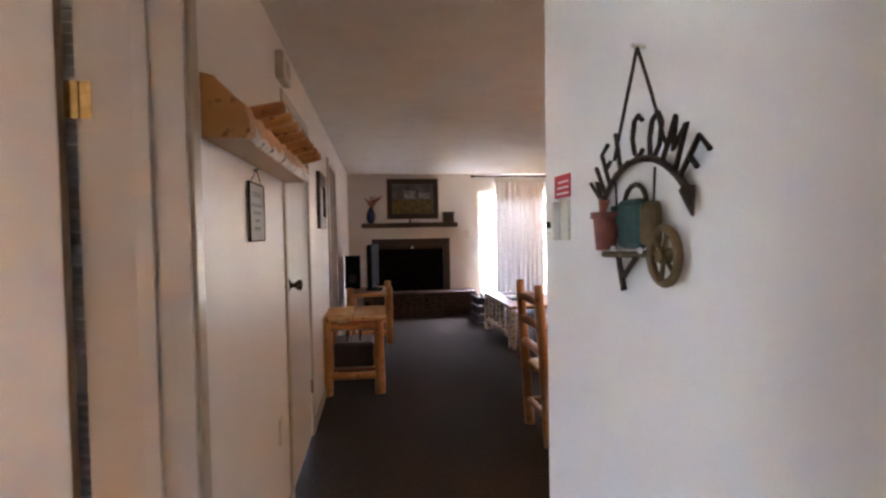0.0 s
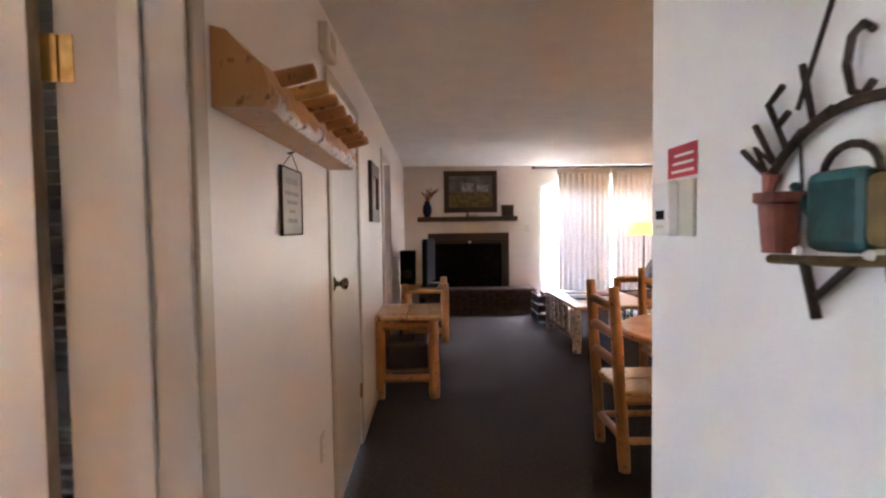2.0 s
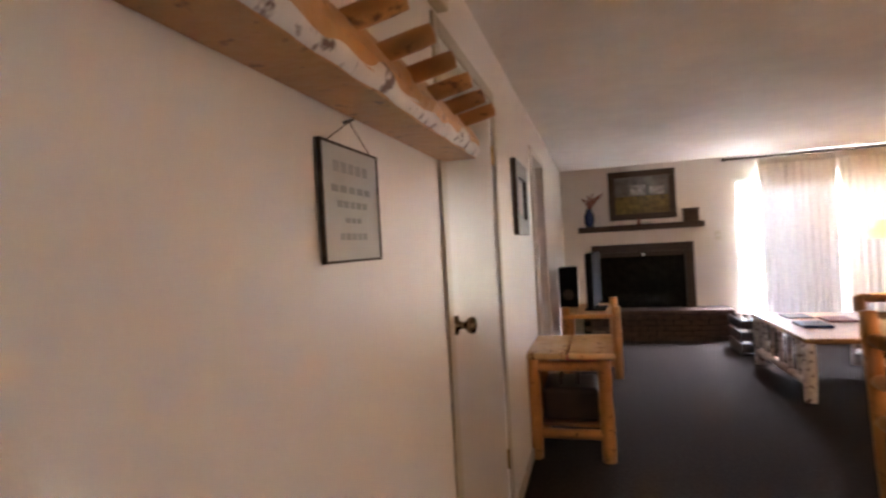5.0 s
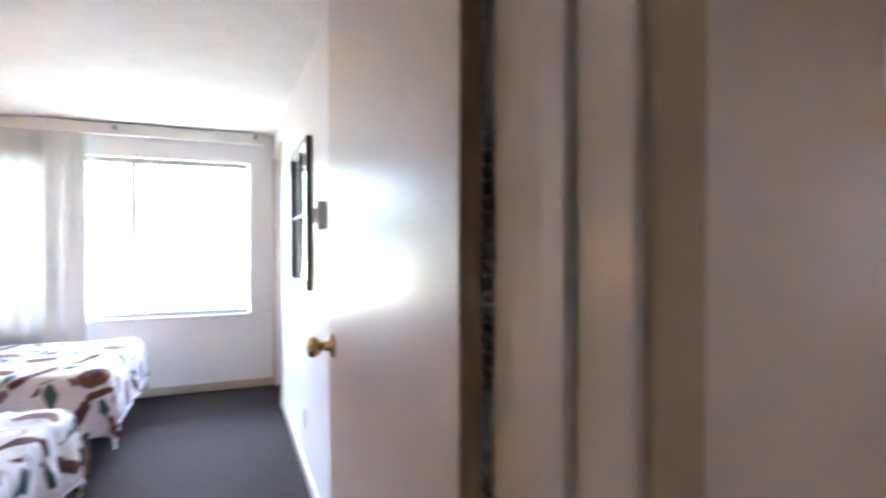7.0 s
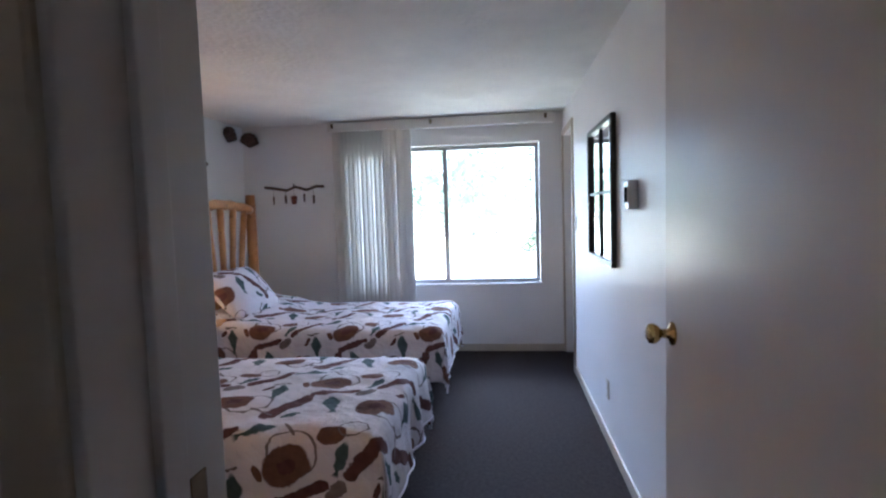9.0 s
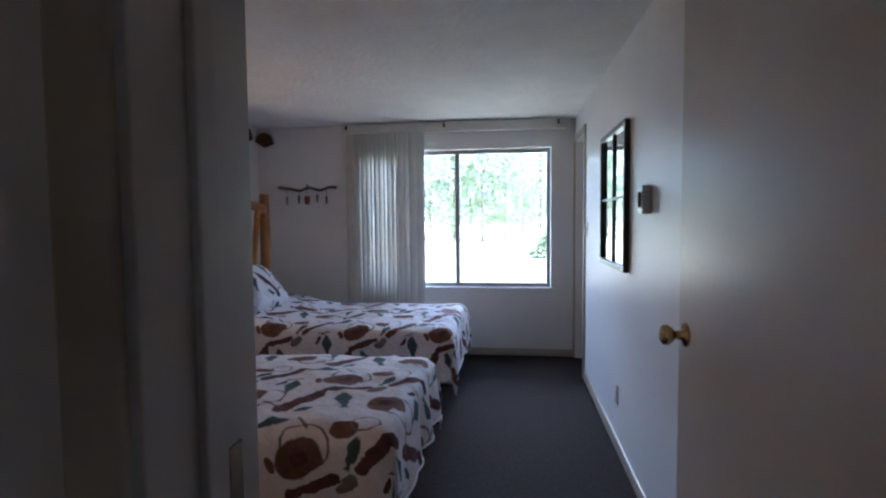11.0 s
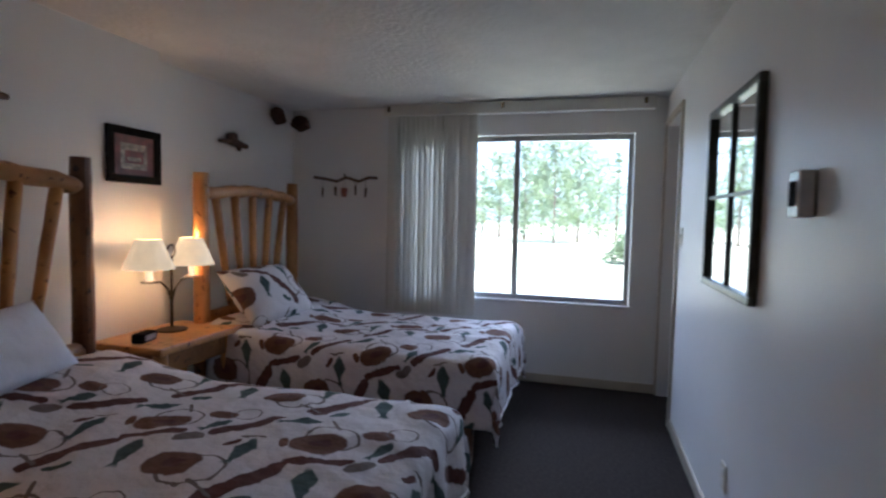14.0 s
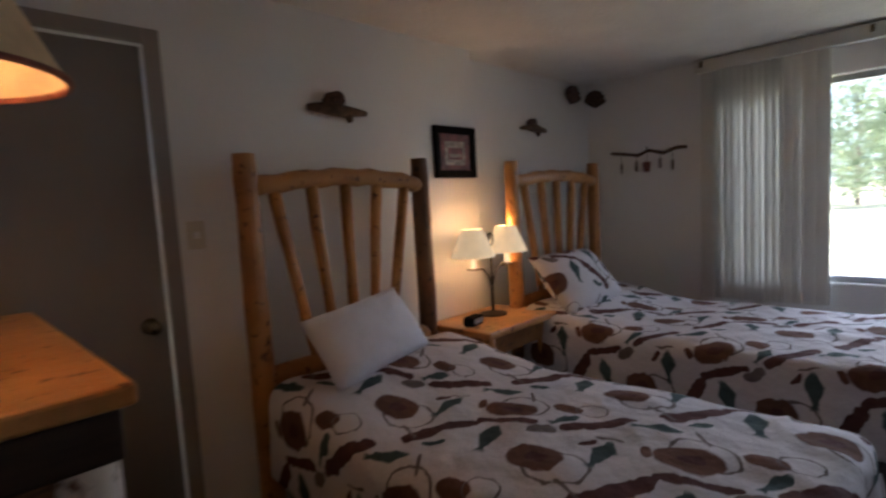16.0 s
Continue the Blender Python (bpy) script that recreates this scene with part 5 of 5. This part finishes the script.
lamp("floor_lamp_bulb", "POINT", Matrix.Translation((3.60, 7.75, 1.45)), 0.16, (1.0, 0.6, 0.25), soft=0.04)

# sofa along the wall
def soft_box(lo, hi, seed, puff=0.02):
    bm = box(lo, hi, 0.05, seg=3)
    uvl = bm.loops.layers.uv.new("UVMap")
    for f in bm.faces:
        for lp in f.loops:
            lp[uvl].uv = (lp.vert.co.y * 1.0 + seed, lp.vert.co.x + lp.vert.co.z)
    return bm


e = thing("log_sofa", (3.48, 6.15, 0), "log-framed sofa with striped cushions", "sofa")
for y in (-1.2, 1.2):
    for x in (-0.42, 0.38):
        part("leg", log((x, y, 0), (x, y, 0.62 if x < 0 else 0.85), 0.055, seed=x + y), M["pine"], e, smooth=True)
    part("arm", log((-0.42, y, 0.60), (0.38, y, 0.60), 0.05, seed=y), M["pine"], e, smooth=True)
part("front_rail", log((-0.42, -1.2, 0.22), (-0.42, 1.2, 0.22), 0.05, seed=2), M["pine"], e, smooth=True)
for i in range(3):
    y = -1.13 + i * 0.755
    part("seat_cushion", soft_box((-0.44, y, 0.27), (0.22, y + 0.75, 0.47), i), M["stripe"], e, smooth=True)
    part("back_cushion", soft_box((0.16, y, 0.44), (0.42, y + 0.75, 0.98), i + 0.4), M["stripe"], e, smooth=True)
for y, m2, nm in ((0.85, "leather", "dark brown throw pillow on the sofa"), (0.42, "stripe", "striped throw pillow on the sofa")):
    pillow((3.42, 6.15 + y, 0.70), (0.46, 0.42, 0.16), 90, M[m2], nm, 112)
# large mirror over the sofa
e = thing("sofa_mirror", (XR, 6.55, 1.04), "wide wall mirror in a broad brown frame", "mirror", turn=90)
w, h = 1.2, 1.0
for a, b, c0, c1 in ((-w, w, h - 0.16, h), (-w, w, 0, 0.16), (-w, -w + 0.16, 0.16, h - 0.16), (w - 0.16, w, 0.16, h - 0.16)):
    part("frame", box((a, 0.001, c0), (b, 0.03, c1), 0.006), M["pine_dark"], e)
part("glass", box((-w + 0.16, 0.001, 0.16), (w - 0.16, 0.012, h - 0.16)), M["mirror"], e)

# log coffee table with magazines
e = thing("log_coffee_table", (2.42, 6.25, 0), "pale log coffee table with a slatted base", "coffee table")
for x in (-0.42, 0.42):
    for y in (-0.65, 0.65):
        part("leg", log((x, y, 0), (x, y, 0.47), 0.048, seed=x + y), M["birch"], e, smooth=True)
part("top", box((-0.46, -0.72, 0.47), (0.46, 0.72, 0.51), 0.01), M["pine"], e)
for x in (-0.42, 0.42):
    part("side_rail", log((x, -0.65, 0.14), (x, 0.65, 0.14), 0.032, seed=x), M["birch"], e, smooth=True)
    for k in range(5):
        y = -0.45 + k * 0.225
        part("baluster", log((x, y, 0.14), (x, y, 0.468), 0.02, seed=y), M["birch"], e)
for k, (x, y, m2) in enumerate(((-0.15, 0.45, "leather"), (0.1, 0.2, "rust"), (-0.2, -0.1, "navy"))):
    tagged(part("magazine", box((2.42 + x - 0.11, 6.25 + y - 0.14, 0.51), (2.42 + x + 0.11, 6.25 + y + 0.14, 0.522 + 0.006 * k), 0.002), M[m2]), "glossy magazine lying on the coffee table", "magazine", "magazines")
e = thing("wooden_crate", (2.12, 7.55, 0), "dark slatted crate holding firewood and magazines", "crate")
part("bottom", box((-0.2, -0.28, 0), (0.2, 0.28, 0.02)), M["walnut"], e)
for z in (0.03, 0.16, 0.29):
    for y in (-0.28, 0.26):
        part("slat", box((-0.2, y, z), (0.2, y + 0.02, z + 0.10), 0.003), M["walnut"], e)
    for x in (-0.2, 0.18):
        part("slat", box((x, -0.26, z), (x + 0.02, 0.26, z + 0.10), 0.003), M["walnut"], e)
for k in range(3):
    part("kindling", log((-0.12 + 0.1 * k, -0.22, 0.06 + 0.05), (-0.1 + 0.1 * k, 0.22, 0.38), 0.035, seed=k), M["bark"], e)

# dining table and log chairs
e = thing("dining_table", (2.23, 3.12, 0), "round varnished pine dining table on a log pedestal", "table")
part("tabletop", lathe([(0.60, 0.70), (0.63, 0.71), (0.63, 0.735), (0.615, 0.745)], 48), M["pine"], e)
part("pedestal", log((0, 0, 0.05), (0, 0, 0.70), 0.13, 0.11, seed=4), M["pine"], e, smooth=True)
for k in range(4):
    a = radians(45 + 90 * k)
    part("foot", log((0, 0, 0.07), (0.42 * math.cos(a), 0.42 * math.sin(a), 0.045), 0.06, 0.045, seed=k), M["pine"], e, smooth=True)


def log_chair(name):
    """Ladder-back log chair, seat towards +y, back at -y."""
    e = thing(name, (0, 0, 0), "varnished pine log ladder-back dining chair", "chair", "chairs round the dining table")
    for x in (-0.21, 0.21):
        part("back_post", log((x, -0.20, 0), (x, -0.26, 1.03), 0.034, 0.030, 0.05, 12, 12, seed=x), M["pine"], e, smooth=True)
        part("front_leg", log((x, 0.22, 0), (x, 0.22, 0.43), 0.034, seed=x + 1), M["pine"], e, smooth=True)
        part("side_stretcher", log((x, -0.2, 0.17), (x, 0.22, 0.17), 0.02, seed=x), M["pine"], e, smooth=True)
        part("side_rail", log((x, -0.21, 0.40), (x, 0.22, 0.40), 0.026, seed=x), M["pine"], e, smooth=True)
    for z in (0.60, 0.76, 0.92):
        part("slat", log((-0.21, -0.225 - (z - 0.4) * 0.05, z), (0.21, -0.225 - (z - 0.4) * 0.05, z), 0.028, seed=z), M["pine"], e, smooth=True)
    part("front_stretcher", log((-0.21, 0.22, 0.15), (0.21, 0.22, 0.15), 0.022, seed=5), M["pine"], e, smooth=True)
    part("back_stretcher", log((-0.21, -0.205, 0.18), (0.21, -0.205, 0.18), 0.022, seed=6), M["pine"], e, smooth=True)
    for a, b in ((-0.24, -0.003), (0.003, 0.24)):
        part("seat_plank", box((a, -0.22, 0.430), (b, 0.25, 0.462), 0.010), M["pine_pale"], e)
    return e


chair = log_chair("dining_chair")
chair.matrix_basis = pose(1.72, 3.12, 0, 0, 0, -90)
copy_thing(chair, pose(2.32, 3.88, 0, 0, 0, 180))
copy_thing(chair, pose(2.26, 2.40, 0, 0, 0, 2))
copy_thing(chair, pose(2.92, 3.2, 0, 0, 0, 95))

# warm pendant over the dining corner
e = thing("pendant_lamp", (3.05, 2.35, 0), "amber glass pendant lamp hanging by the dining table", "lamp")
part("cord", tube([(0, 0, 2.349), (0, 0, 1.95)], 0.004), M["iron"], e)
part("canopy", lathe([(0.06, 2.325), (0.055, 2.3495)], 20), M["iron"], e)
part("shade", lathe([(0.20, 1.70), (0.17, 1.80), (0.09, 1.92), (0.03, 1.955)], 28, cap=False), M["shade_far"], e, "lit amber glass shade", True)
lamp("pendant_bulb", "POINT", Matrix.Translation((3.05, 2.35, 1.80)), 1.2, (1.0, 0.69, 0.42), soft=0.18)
# unseen dome and bulb at the entry end, added to fill the hall
e = thing("entry_ceiling_light", (0.46, -0.95, 0), "unseen frosted dome added as fill light for the hall", "lamp")
part("base", lathe([(0.13, 2.330), (0.13, 2.3495)], 24), M["plate"], e)
part("dome", lathe([(0.12, 2.330), (0.10, 2.285), (0.05, 2.262), (0.01, 2.258)], 24), M["candle"], e, "lit frosted dome of the added fill light", True)
lamp("entry_bulb", "POINT", Matrix.Translation((0.46, -0.95, 2.20)), 0.045, (1.0, 0.72, 0.48), soft=0.08)
